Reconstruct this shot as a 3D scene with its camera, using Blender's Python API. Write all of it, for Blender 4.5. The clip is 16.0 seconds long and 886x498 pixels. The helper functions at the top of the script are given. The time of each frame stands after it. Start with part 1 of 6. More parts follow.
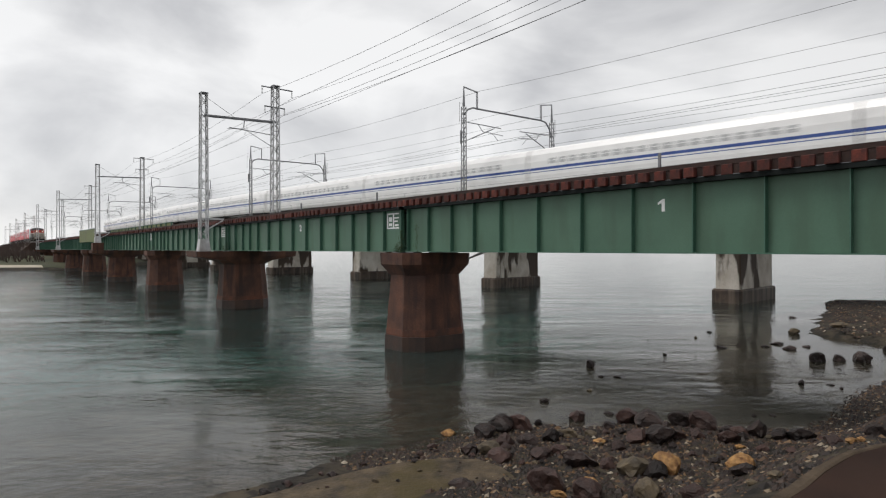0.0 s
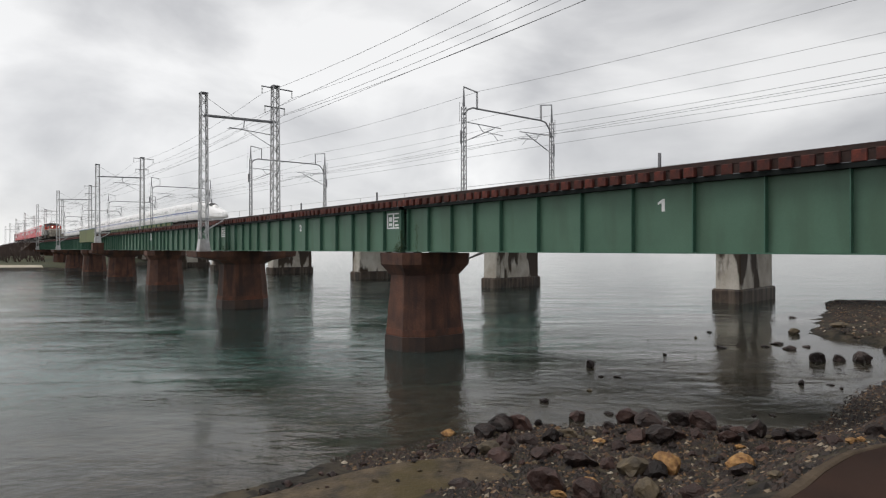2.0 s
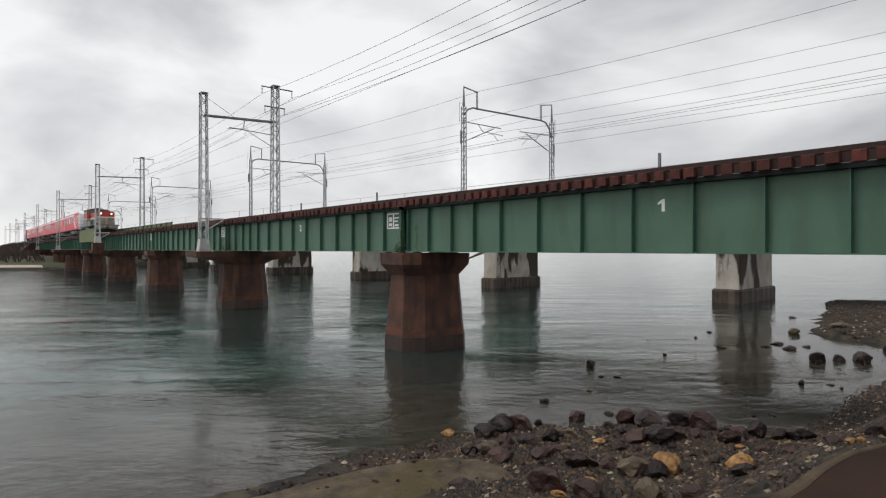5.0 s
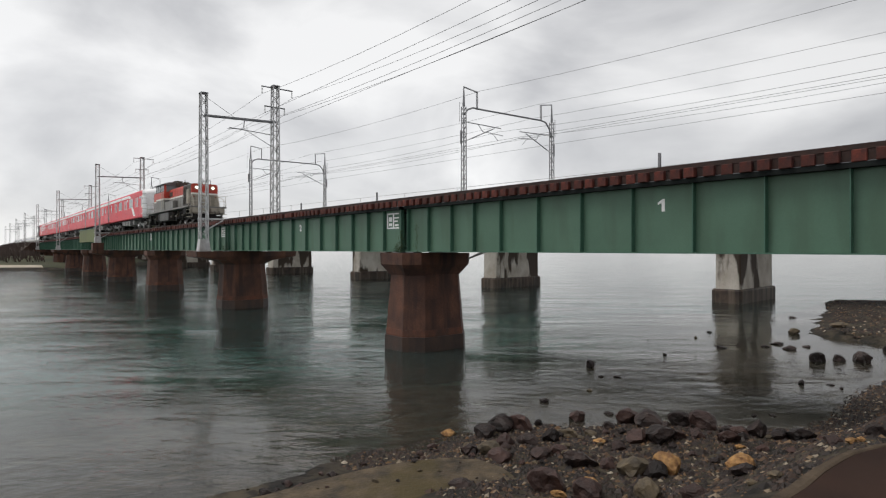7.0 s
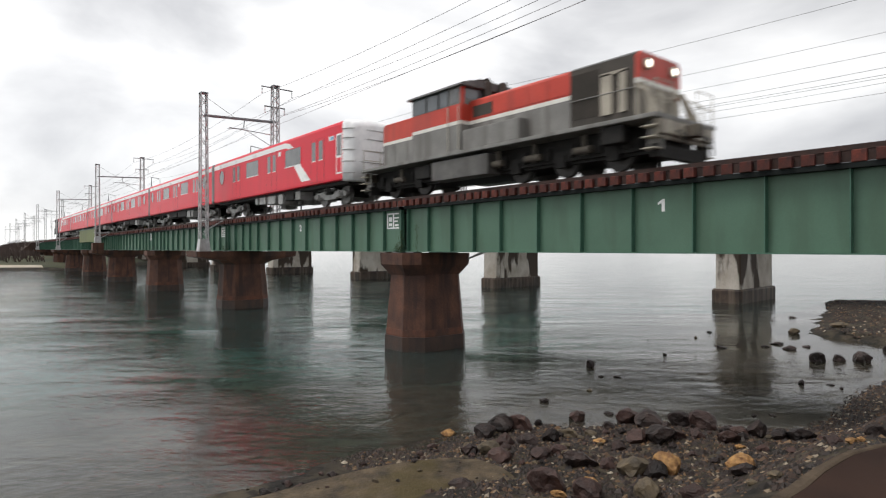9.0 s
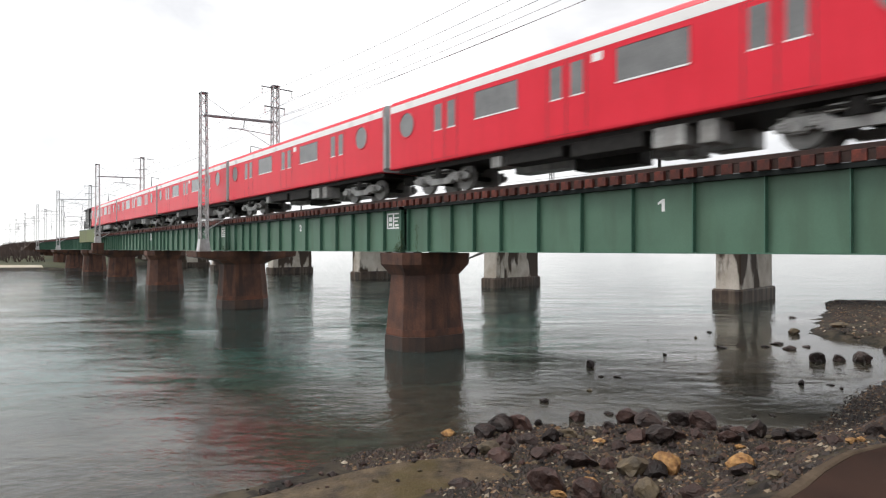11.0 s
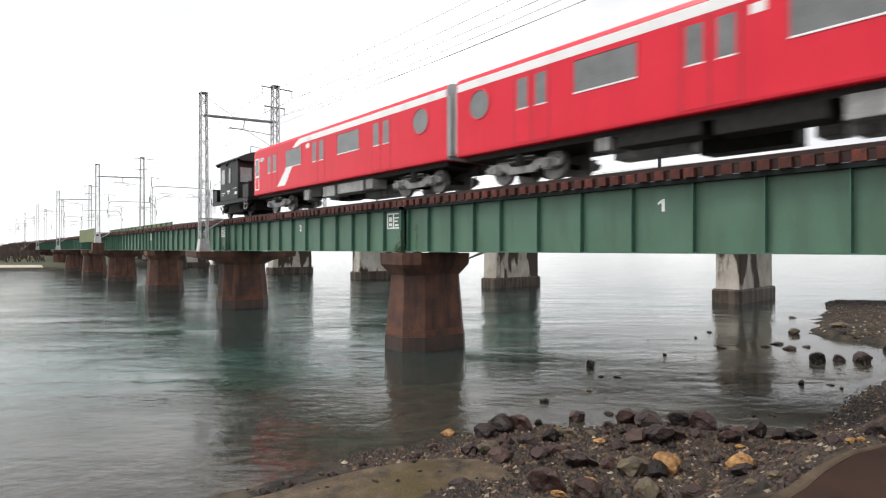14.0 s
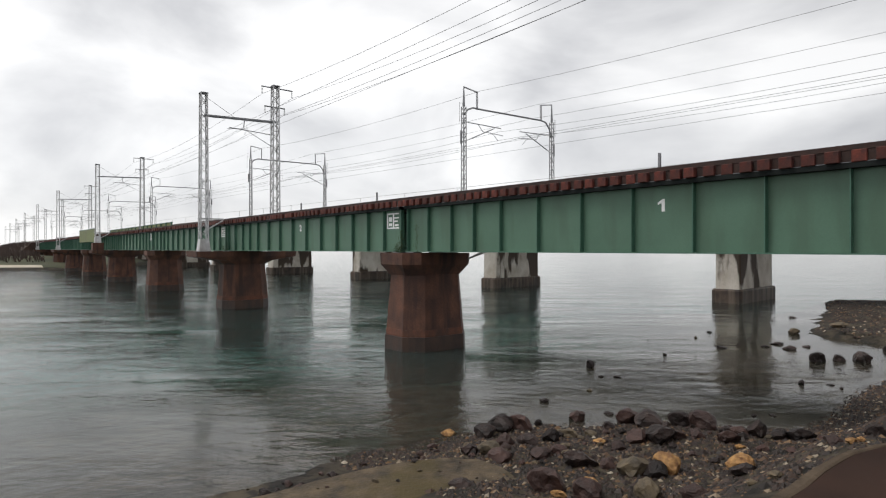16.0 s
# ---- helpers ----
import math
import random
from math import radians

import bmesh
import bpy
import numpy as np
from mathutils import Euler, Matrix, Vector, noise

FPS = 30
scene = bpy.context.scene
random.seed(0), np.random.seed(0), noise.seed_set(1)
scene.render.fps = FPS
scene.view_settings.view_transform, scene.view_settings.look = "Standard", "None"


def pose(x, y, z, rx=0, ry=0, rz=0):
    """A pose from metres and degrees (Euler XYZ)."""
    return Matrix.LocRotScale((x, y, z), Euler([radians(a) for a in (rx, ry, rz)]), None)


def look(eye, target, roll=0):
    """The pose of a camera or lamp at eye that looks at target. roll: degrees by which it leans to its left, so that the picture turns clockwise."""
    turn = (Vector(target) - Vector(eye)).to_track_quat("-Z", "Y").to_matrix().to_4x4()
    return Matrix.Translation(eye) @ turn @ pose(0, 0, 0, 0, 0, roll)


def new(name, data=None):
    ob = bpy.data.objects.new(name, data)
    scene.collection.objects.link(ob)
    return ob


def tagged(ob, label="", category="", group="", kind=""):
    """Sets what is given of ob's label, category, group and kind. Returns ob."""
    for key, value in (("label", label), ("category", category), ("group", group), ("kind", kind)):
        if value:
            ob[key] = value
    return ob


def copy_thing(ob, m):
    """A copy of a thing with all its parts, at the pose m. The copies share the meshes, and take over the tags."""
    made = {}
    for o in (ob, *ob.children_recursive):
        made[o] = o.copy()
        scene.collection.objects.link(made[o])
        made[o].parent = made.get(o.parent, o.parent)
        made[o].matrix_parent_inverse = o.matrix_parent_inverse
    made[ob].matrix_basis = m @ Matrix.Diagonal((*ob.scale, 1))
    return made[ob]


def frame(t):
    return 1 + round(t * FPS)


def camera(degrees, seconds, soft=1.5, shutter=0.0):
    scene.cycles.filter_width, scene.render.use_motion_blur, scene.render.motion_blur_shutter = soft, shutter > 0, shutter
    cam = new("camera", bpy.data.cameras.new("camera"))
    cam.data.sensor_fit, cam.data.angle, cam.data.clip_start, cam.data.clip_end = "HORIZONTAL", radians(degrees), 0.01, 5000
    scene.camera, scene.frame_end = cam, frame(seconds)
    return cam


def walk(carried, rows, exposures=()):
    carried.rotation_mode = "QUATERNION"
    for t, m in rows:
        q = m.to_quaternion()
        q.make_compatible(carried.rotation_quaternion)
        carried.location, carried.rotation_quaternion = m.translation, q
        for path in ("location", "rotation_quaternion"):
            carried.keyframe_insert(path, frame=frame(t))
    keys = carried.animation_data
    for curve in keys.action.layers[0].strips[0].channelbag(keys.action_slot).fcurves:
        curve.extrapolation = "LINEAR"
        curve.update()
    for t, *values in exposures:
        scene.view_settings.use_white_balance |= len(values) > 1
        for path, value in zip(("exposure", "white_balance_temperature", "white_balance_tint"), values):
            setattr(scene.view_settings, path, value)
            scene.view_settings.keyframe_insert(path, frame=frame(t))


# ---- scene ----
HC = 3.68
cam = camera(74.24, 16.0, soft=1.2, shutter=0.3)
EYE = (0.0, 0.0, HC)
AIM = (-0.7790, 0.6271, HC)
walk(cam, [(0.0, look(EYE, AIM)), (16.0, look(EYE, AIM))],
     exposures=[(0.0, 0.0), (7.5, 0.0), (8.5, 0.1), (9.0, 0.3), (9.4, 0.42), (11.3, 0.66), (12.5, 0.72), (14.6, 0.76), (15.4, 0.6), (16.0, 0.22)])

# ---- world and sun ----
SUN_ELEV, SUN_ROT = 64.0, 212.0
world = bpy.data.worlds.new("overcast_sky")
scene.world = world
world.use_nodes = True
wn, wl = world.node_tree.nodes, world.node_tree.links
wn.clear()
w_out = wn.new("ShaderNodeOutputWorld")
w_bg = wn.new("ShaderNodeBackground")
w_sky = wn.new("ShaderNodeTexSky")
w_sky.sky_type, w_sky.sun_disc = "NISHITA", False
w_sky.sun_elevation, w_sky.sun_rotation = radians(SUN_ELEV), radians(SUN_ROT)
w_co = wn.new("ShaderNodeTexCoord")
w_map = wn.new("ShaderNodeMapping")
w_map.inputs["Scale"].default_value = (1.0, 1.0, 2.2)
w_map.inputs["Location"].default_value = (1.7, 4.2, 0.6)
w_big = wn.new("ShaderNodeTexNoise")
w_big.inputs["Scale"].default_value = 2.2
w_big.inputs["Detail"].default_value = 7.0
w_big.inputs["Roughness"].default_value = 0.5
w_big.inputs["Distortion"].default_value = 0.4
w_ramp = wn.new("ShaderNodeValToRGB")
w_ramp.color_ramp.elements[0].position, w_ramp.color_ramp.elements[0].color = 0.34, (4.6, 4.62, 4.78, 1)
w_ramp.color_ramp.elements[1].position, w_ramp.color_ramp.elements[1].color = 0.62, (8.9, 8.87, 8.85, 1)
w_mix = wn.new("ShaderNodeMix")
w_mix.data_type = "RGBA"
w_mix.inputs[0].default_value = 0.93
wl.new(w_co.outputs["Generated"], w_map.inputs["Vector"])
wl.new(w_map.outputs["Vector"], w_big.inputs["Vector"])
wl.new(w_big.outputs["Fac"], w_ramp.inputs["Fac"])
wl.new(w_sky.outputs["Color"], w_mix.inputs[6])
wl.new(w_ramp.outputs["Color"], w_mix.inputs[7])
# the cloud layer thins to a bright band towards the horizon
w_sep = wn.new("ShaderNodeSeparateXYZ")
w_low = wn.new("ShaderNodeMapRange")
w_low.inputs["From Min"].default_value, w_low.inputs["From Max"].default_value = 0.0, 0.3
w_low.inputs["To Min"].default_value, w_low.inputs["To Max"].default_value = 1.14, 1.0
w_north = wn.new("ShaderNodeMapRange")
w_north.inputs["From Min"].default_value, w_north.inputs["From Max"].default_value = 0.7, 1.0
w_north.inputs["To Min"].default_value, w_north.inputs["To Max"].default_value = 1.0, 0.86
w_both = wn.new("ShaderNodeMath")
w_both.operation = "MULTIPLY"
w_mul = wn.new("ShaderNodeVectorMath")
w_mul.operation = "SCALE"
wl.new(w_co.outputs["Generated"], w_sep.inputs[0])
wl.new(w_sep.outputs["Z"], w_low.inputs["Value"])
wl.new(w_mix.outputs[2], w_mul.inputs[0])
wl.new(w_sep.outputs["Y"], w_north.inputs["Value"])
wl.new(w_low.outputs["Result"], w_both.inputs[0])
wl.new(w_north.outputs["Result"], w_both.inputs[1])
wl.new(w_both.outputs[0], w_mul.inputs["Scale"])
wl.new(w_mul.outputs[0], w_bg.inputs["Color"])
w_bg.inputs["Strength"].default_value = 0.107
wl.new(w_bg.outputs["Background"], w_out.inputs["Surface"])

sun_data = bpy.data.lights.new("sun", "SUN")
sun_data.energy, sun_data.angle, sun_data.color = 1.8, radians(25), (1.0, 0.97, 0.93)
sun = new("sun", sun_data)
a_s, e_s = radians(SUN_ROT), radians(SUN_ELEV)
sun.matrix_world = look((60 * math.sin(a_s) * math.cos(e_s), 60 * math.cos(a_s) * math.cos(e_s), 60 * math.sin(e_s)), (0, 0, 0))


# ---- materials ----
def surface(name, c1, c2, scale=3.0, rough=0.6, metal=0.0, bump=0.15, fine=40.0, streak=None, streak_amount=0.5, vary=0.0, spec=0.5,
            stretch=(1, 1, 1), world_space=False, streak_scale=(2.2, 2.2, 0.18), streak_from=0.48, streak_width=0.14, grit=0.35):
    """A two-scale procedural surface: broad mottling, fine grain, optional vertical streaks of another colour."""
    m = bpy.data.materials.new(name)
    m.use_nodes = True
    n, l = m.node_tree.nodes, m.node_tree.links
    b = n["Principled BSDF"]
    b.inputs["Metallic"].default_value = metal
    b.inputs["Specular IOR Level"].default_value = spec
    if world_space:
        co = n.new("ShaderNodeNewGeometry").outputs["Position"]
    else:
        co = n.new("ShaderNodeTexCoord").outputs["Object"]
    mp = n.new("ShaderNodeMapping")
    mp.inputs["Scale"].default_value = stretch
    l.new(co, mp.inputs["Vector"])
    t1 = n.new("ShaderNodeTexNoise")
    t1.inputs["Scale"].default_value, t1.inputs["Detail"].default_value = scale, 6.0
    t2 = n.new("ShaderNodeTexNoise")
    t2.inputs["Scale"].default_value, t2.inputs["Detail"].default_value = fine, 4.0
    for t in (t1, t2):
        l.new(mp.outputs["Vector"], t.inputs["Vector"])
    ramp = n.new("ShaderNodeMapRange")
    ramp.inputs["From Min"].default_value, ramp.inputs["From Max"].default_value = 0.33, 0.67
    l.new(t1.outputs["Fac"], ramp.inputs["Value"])
    mix = n.new("ShaderNodeMix")
    mix.data_type = "RGBA"
    mix.inputs[6].default_value, mix.inputs[7].default_value = (*c1, 1), (*c2, 1)
    l.new(ramp.outputs["Result"], mix.inputs[0])
    col = mix.outputs[2]
    grain = n.new("ShaderNodeMix")
    grain.data_type, grain.blend_type = "RGBA", "OVERLAY"
    grain.inputs[0].default_value = grit
    l.new(col, grain.inputs[6])
    l.new(t2.outputs["Fac"], grain.inputs[7])
    col = grain.outputs[2]
    if streak:
        sm = n.new("ShaderNodeMapping")
        sm.inputs["Scale"].default_value = streak_scale
        l.new(co, sm.inputs["Vector"])
        t3 = n.new("ShaderNodeTexNoise")
        t3.inputs["Scale"].default_value, t3.inputs["Detail"].default_value = 1.0, 6.0
        l.new(sm.outputs["Vector"], t3.inputs["Vector"])
        r3 = n.new("ShaderNodeMapRange")
        r3.inputs["From Min"].default_value, r3.inputs["From Max"].default_value = streak_from, streak_from + streak_width
        r3.inputs["To Max"].default_value = streak_amount
        l.new(t3.outputs["Fac"], r3.inputs["Value"])
        m3 = n.new("ShaderNodeMix")
        m3.data_type = "RGBA"
        m3.inputs[7].default_value = (*streak, 1)
        l.new(r3.outputs["Result"], m3.inputs[0])
        l.new(col, m3.inputs[6])
        col = m3.outputs[2]
    if vary:
        info = n.new("ShaderNodeObjectInfo")
        hv = n.new("ShaderNodeHueSaturation")
        vr = n.new("ShaderNodeMapRange")
        vr.inputs["To Min"].default_value, vr.inputs["To Max"].default_value = 1 - vary, 1 + vary
        l.new(info.outputs["Random"], vr.inputs["Value"])
        l.new(vr.outputs["Result"], hv.inputs["Value"])
        l.new(col, hv.inputs["Color"])
        col = hv.outputs["Color"]
    l.new(col, b.inputs["Base Color"])
    rr = n.new("ShaderNodeMapRange")
    rr.inputs["To Min"].default_value, rr.inputs["To Max"].default_value = max(0.02, rough - 0.12), min(1.0, rough + 0.12)
    l.new(t1.outputs["Fac"], rr.inputs["Value"])
    l.new(rr.outputs["Result"], b.inputs["Roughness"])
    if bump:
        bp = n.new("ShaderNodeBump")
        bp.inputs["Strength"].default_value, bp.inputs["Distance"].default_value = bump, 0.02
        l.new(t2.outputs["Fac"], bp.inputs["Height"])
        l.new(bp.outputs["Normal"], b.inputs["Normal"])
    return m


def glow(name, colour, strength):
    m = bpy.data.materials.new(name)
    m.use_nodes = True
    b = m.node_tree.nodes["Principled BSDF"]
    b.inputs["Base Color"].default_value = (*colour, 1)
    b.inputs["Emission Color"].default_value = (*colour, 1)
    b.inputs["Emission Strength"].default_value = strength
    return m


def water_material():
    """Murky clear water: a tinted body, half see-through, under a rippled reflecting surface."""
    m = bpy.data.materials.new("lake_water")
    m.use_nodes = True
    n, l = m.node_tree.nodes, m.node_tree.links
    n.remove(n["Principled BSDF"])
    out = n["Material Output"]
    co = n.new("ShaderNodeNewGeometry").outputs["Position"]
    heights = []
    for sc, rot, stretch, wgt in ((0.35, 50, (1, 0.35, 1), 0.30), (1.1, 60, (1, 0.45, 1), 0.36), (3.2, 38, (1, 0.6, 1), 0.27), (8.0, 65, (1, 0.75, 1), 0.085)):
        mp = n.new("ShaderNodeMapping")
        mp.vector_type = "TEXTURE"
        mp.inputs["Rotation"].default_value = (0, 0, radians(rot))
        mp.inputs["Scale"].default_value = stretch
        l.new(co, mp.inputs["Vector"])
        t = n.new("ShaderNodeTexNoise")
        t.inputs["Scale"].default_value, t.inputs["Detail"].default_value, t.inputs["Distortion"].default_value = sc, 3.0, 0.6
        l.new(mp.outputs["Vector"], t.inputs["Vector"])
        k = n.new("ShaderNodeMath")
        k.operation = "MULTIPLY"
        k.inputs[1].default_value = wgt
        l.new(t.outputs["Fac"], k.inputs[0])
        heights.append(k.outputs[0])
    h = heights[0]
    for other in heights[1:]:
        ad = n.new("ShaderNodeMath")
        l.new(h, ad.inputs[0])
        l.new(other, ad.inputs[1])
        h = ad.outputs[0]
    # calm and ruffled patches
    pm = n.new("ShaderNodeMapping")
    pm.vector_type = "TEXTURE"
    pm.inputs["Rotation"].default_value = (0, 0, radians(48))
    pm.inputs["Scale"].default_value = (1, 0.4, 1)
    l.new(co, pm.inputs["Vector"])
    pt = n.new("ShaderNodeTexNoise")
    pt.inputs["Scale"].default_value, pt.inputs["Detail"].default_value = 0.11, 4.0
    l.new(pm.outputs["Vector"], pt.inputs["Vector"])
    pr = n.new("ShaderNodeMapRange")
    pr.inputs["From Min"].default_value, pr.inputs["From Max"].default_value = 0.36, 0.66
    pr.inputs["To Min"].default_value, pr.inputs["To Max"].default_value = 0.2, 1.55
    l.new(pt.outputs["Fac"], pr.inputs["Value"])
    pk = n.new("ShaderNodeMath")
    pk.operation = "MULTIPLY"
    l.new(h, pk.inputs[0])
    l.new(pr.outputs["Result"], pk.inputs[1])
    # the water lies calmer out beyond the far viaduct
    sx = n.new("ShaderNodeSeparateXYZ")
    l.new(co, sx.inputs[0])
    cr = n.new("ShaderNodeMapRange")
    cr.inputs["From Min"].default_value, cr.inputs["From Max"].default_value = 14.0, 50.0
    cr.inputs["To Min"].default_value, cr.inputs["To Max"].default_value = 1.0, 0.42
    l.new(sx.outputs["Y"], cr.inputs["Value"])
    ck = n.new("ShaderNodeMath")
    ck.operation = "MULTIPLY"
    l.new(pk.outputs[0], ck.inputs[0])
    l.new(cr.outputs["Result"], ck.inputs[1])
    # and calmer in the shallows than in the stream
    sr = n.new("ShaderNodeMapRange")
    sr.inputs["From Min"].default_value, sr.inputs["From Max"].default_value = -30.0, -12.0
    sr.inputs["To Min"].default_value, sr.inputs["To Max"].default_value = 0.85, 0.4
    l.new(sx.outputs["X"], sr.inputs["Value"])
    sk = n.new("ShaderNodeMath")
    sk.operation = "MULTIPLY"
    l.new(ck.outputs[0], sk.inputs[0])
    l.new(sr.outputs["Result"], sk.inputs[1])
    h = sk.outputs[0]
    bp = n.new("ShaderNodeBump")
    bp.inputs["Strength"].default_value, bp.inputs["Distance"].default_value = 0.9, 0.15
    l.new(h, bp.inputs["Height"])
    tr = n.new("ShaderNodeBsdfTransparent")
    tr.inputs["Color"].default_value = (0.90, 0.84, 0.70, 1)
    df = n.new("ShaderNodeBsdfDiffuse")
    df.inputs["Color"].default_value = (0.062, 0.092, 0.086, 1)
    # teal out in the stream, silty brown over the shallows, greyed there for the sky's sheen
    shallow_mix = n.new("ShaderNodeMapRange")
    shallow_mix.inputs["From Min"].default_value, shallow_mix.inputs["From Max"].default_value = -20.0, -9.0
    l.new(sx.outputs["X"], shallow_mix.inputs["Value"])
    tint = n.new("ShaderNodeMix")
    tint.data_type = "RGBA"
    tint.inputs[6].default_value, tint.inputs[7].default_value = (0.055, 0.098, 0.094, 1), (0.084, 0.080, 0.068, 1)
    l.new(shallow_mix.outputs["Result"], tint.inputs[0])
    l.new(tint.outputs[2], df.inputs["Color"])
    body = n.new("ShaderNodeMixShader")
    body.inputs[0].default_value = 0.32
    l.new(tr.outputs[0], body.inputs[1])
    l.new(df.outputs[0], body.inputs[2])
    gl = n.new("ShaderNodeBsdfGlossy")
    gl.inputs["Roughness"].default_value = 0.04
    fr = n.new("ShaderNodeFresnel")
    fr.inputs["IOR"].default_value = 1.5
    l.new(bp.outputs["Normal"], gl.inputs["Normal"])
    l.new(bp.outputs["Normal"], fr.inputs["Normal"])
    mx = n.new("ShaderNodeMixShader")
    l.new(fr.outputs[0], mx.inputs[0])
    l.new(body.outputs[0], mx.inputs[1])
    l.new(gl.outputs[0], mx.inputs[2])
    l.new(mx.outputs[0], out.inputs["Surface"])
    return m


M_WATER = water_material()
M_GREEN = surface("green_girder_paint", (0.058, 0.125, 0.082), (0.076, 0.155, 0.104), 0.8, 0.5, 0.0, 0.05, 25, streak=(0.045, 0.085, 0.05), streak_amount=0.4, world_space=True, grit=0.1, streak_scale=(1.6, 1.6, 0.35))
# near-black: the shade below the sleeper overhang is put into this colour
M_FLANGE = surface("shade_black_flange", (0.006, 0.008, 0.008), (0.014, 0.018, 0.017), 3, 0.8, 0.0, 0.2, 25, world_space=True, spec=0.2)
M_GREEN_EDGE = surface("green_stiffener_paint", (0.045, 0.115, 0.08), (0.06, 0.145, 0.10), 1.5, 0.5, 0.0, 0.05, 25, world_space=True)
M_YELLOWGREEN = surface("faded_olive_paint", (0.10, 0.13, 0.035), (0.15, 0.17, 0.055), 2, 0.6, streak=(0.08, 0.07, 0.03), world_space=True)
M_SLEEPER = surface("red_brown_sleeper", (0.046, 0.011, 0.008), (0.105, 0.023, 0.014), 9, 0.85, 0, 0.4, 30, vary=0.35)
M_RAIL = surface("rusty_rail_steel", (0.06, 0.035, 0.025), (0.10, 0.06, 0.04), 4, 0.45, 0.6, 0.1)
M_PIER = surface("brown_stained_pier", (0.048, 0.020, 0.013), (0.115, 0.048, 0.028), 1.2, 0.8, 0, 0.6, 14, streak=(0.026, 0.013, 0.010), streak_amount=0.8, world_space=True)
M_RUSTBAND = surface("rust_orange_tide_mark", (0.12, 0.038, 0.018), (0.06, 0.026, 0.016), 1.6, 0.75, 0, 0.6, 12, streak=(0.045, 0.022, 0.015), streak_amount=0.8, world_space=True, streak_scale=(1.6, 1.6, 1.2))
M_PIER_WET = surface("wet_dark_pier_foot", (0.014, 0.008, 0.006), (0.045, 0.022, 0.014), 2.0, 0.55, 0, 0.6, 14, streak=(0.075, 0.035, 0.018), streak_amount=0.35, world_space=True)
M_CONCRETE = surface("stained_pale_concrete", (0.40, 0.35, 0.29), (0.60, 0.56, 0.50), 0.8, 0.85, 0, 0.3, 16, streak=(0.045, 0.028, 0.018), streak_amount=0.97, world_space=True, streak_scale=(0.62, 0.62, 0.2), streak_from=0.48, streak_width=0.05)
M_CONCRETE_DARK = surface("wet_mossy_concrete", (0.022, 0.014, 0.010), (0.075, 0.05, 0.036), 1.2, 0.7, 0, 0.5, 12, streak=(0.2, 0.16, 0.12), streak_amount=0.35, world_space=True)
M_DECK = surface("viaduct_concrete", (0.30, 0.30, 0.29), (0.40, 0.40, 0.38), 0.6, 0.85, 0, 0.2, 14, streak=(0.16, 0.15, 0.13), world_space=True)
M_DECK_GREEN = surface("grey_green_parapet", (0.22, 0.25, 0.2), (0.3, 0.32, 0.27), 0.6, 0.7, world_space=True)
M_GALV = surface("pale_galvanised_steel", (0.45, 0.45, 0.46), (0.62, 0.62, 0.62), 4, 0.5, 0.35, 0.05, streak=(0.22, 0.2, 0.18), streak_amount=0.4)
M_GALV_MID = surface("weathered_grey_steel", (0.24, 0.24, 0.25), (0.38, 0.38, 0.39), 4, 0.55, 0.35, 0.05, streak=(0.12, 0.11, 0.10), streak_amount=0.5)
M_GALV_DARK = surface("dull_grey_steel", (0.16, 0.16, 0.17), (0.25, 0.25, 0.26), 4, 0.55, 0.4, 0.05)
M_WIRE = surface("dark_wire", (0.11, 0.11, 0.115), (0.15, 0.15, 0.155), 2, 0.5, 0.5, 0)
M_WHITE = surface("white_paint", (0.74, 0.74, 0.73), (0.82, 0.82, 0.81), 3, 0.45, bump=0.03)
M_BED = surface("shore_and_lake_bed", (0.013, 0.0105, 0.007), (0.042, 0.033, 0.021), 1.1, 0.8, 0, 0.8, 26, world_space=True, spec=0.25)


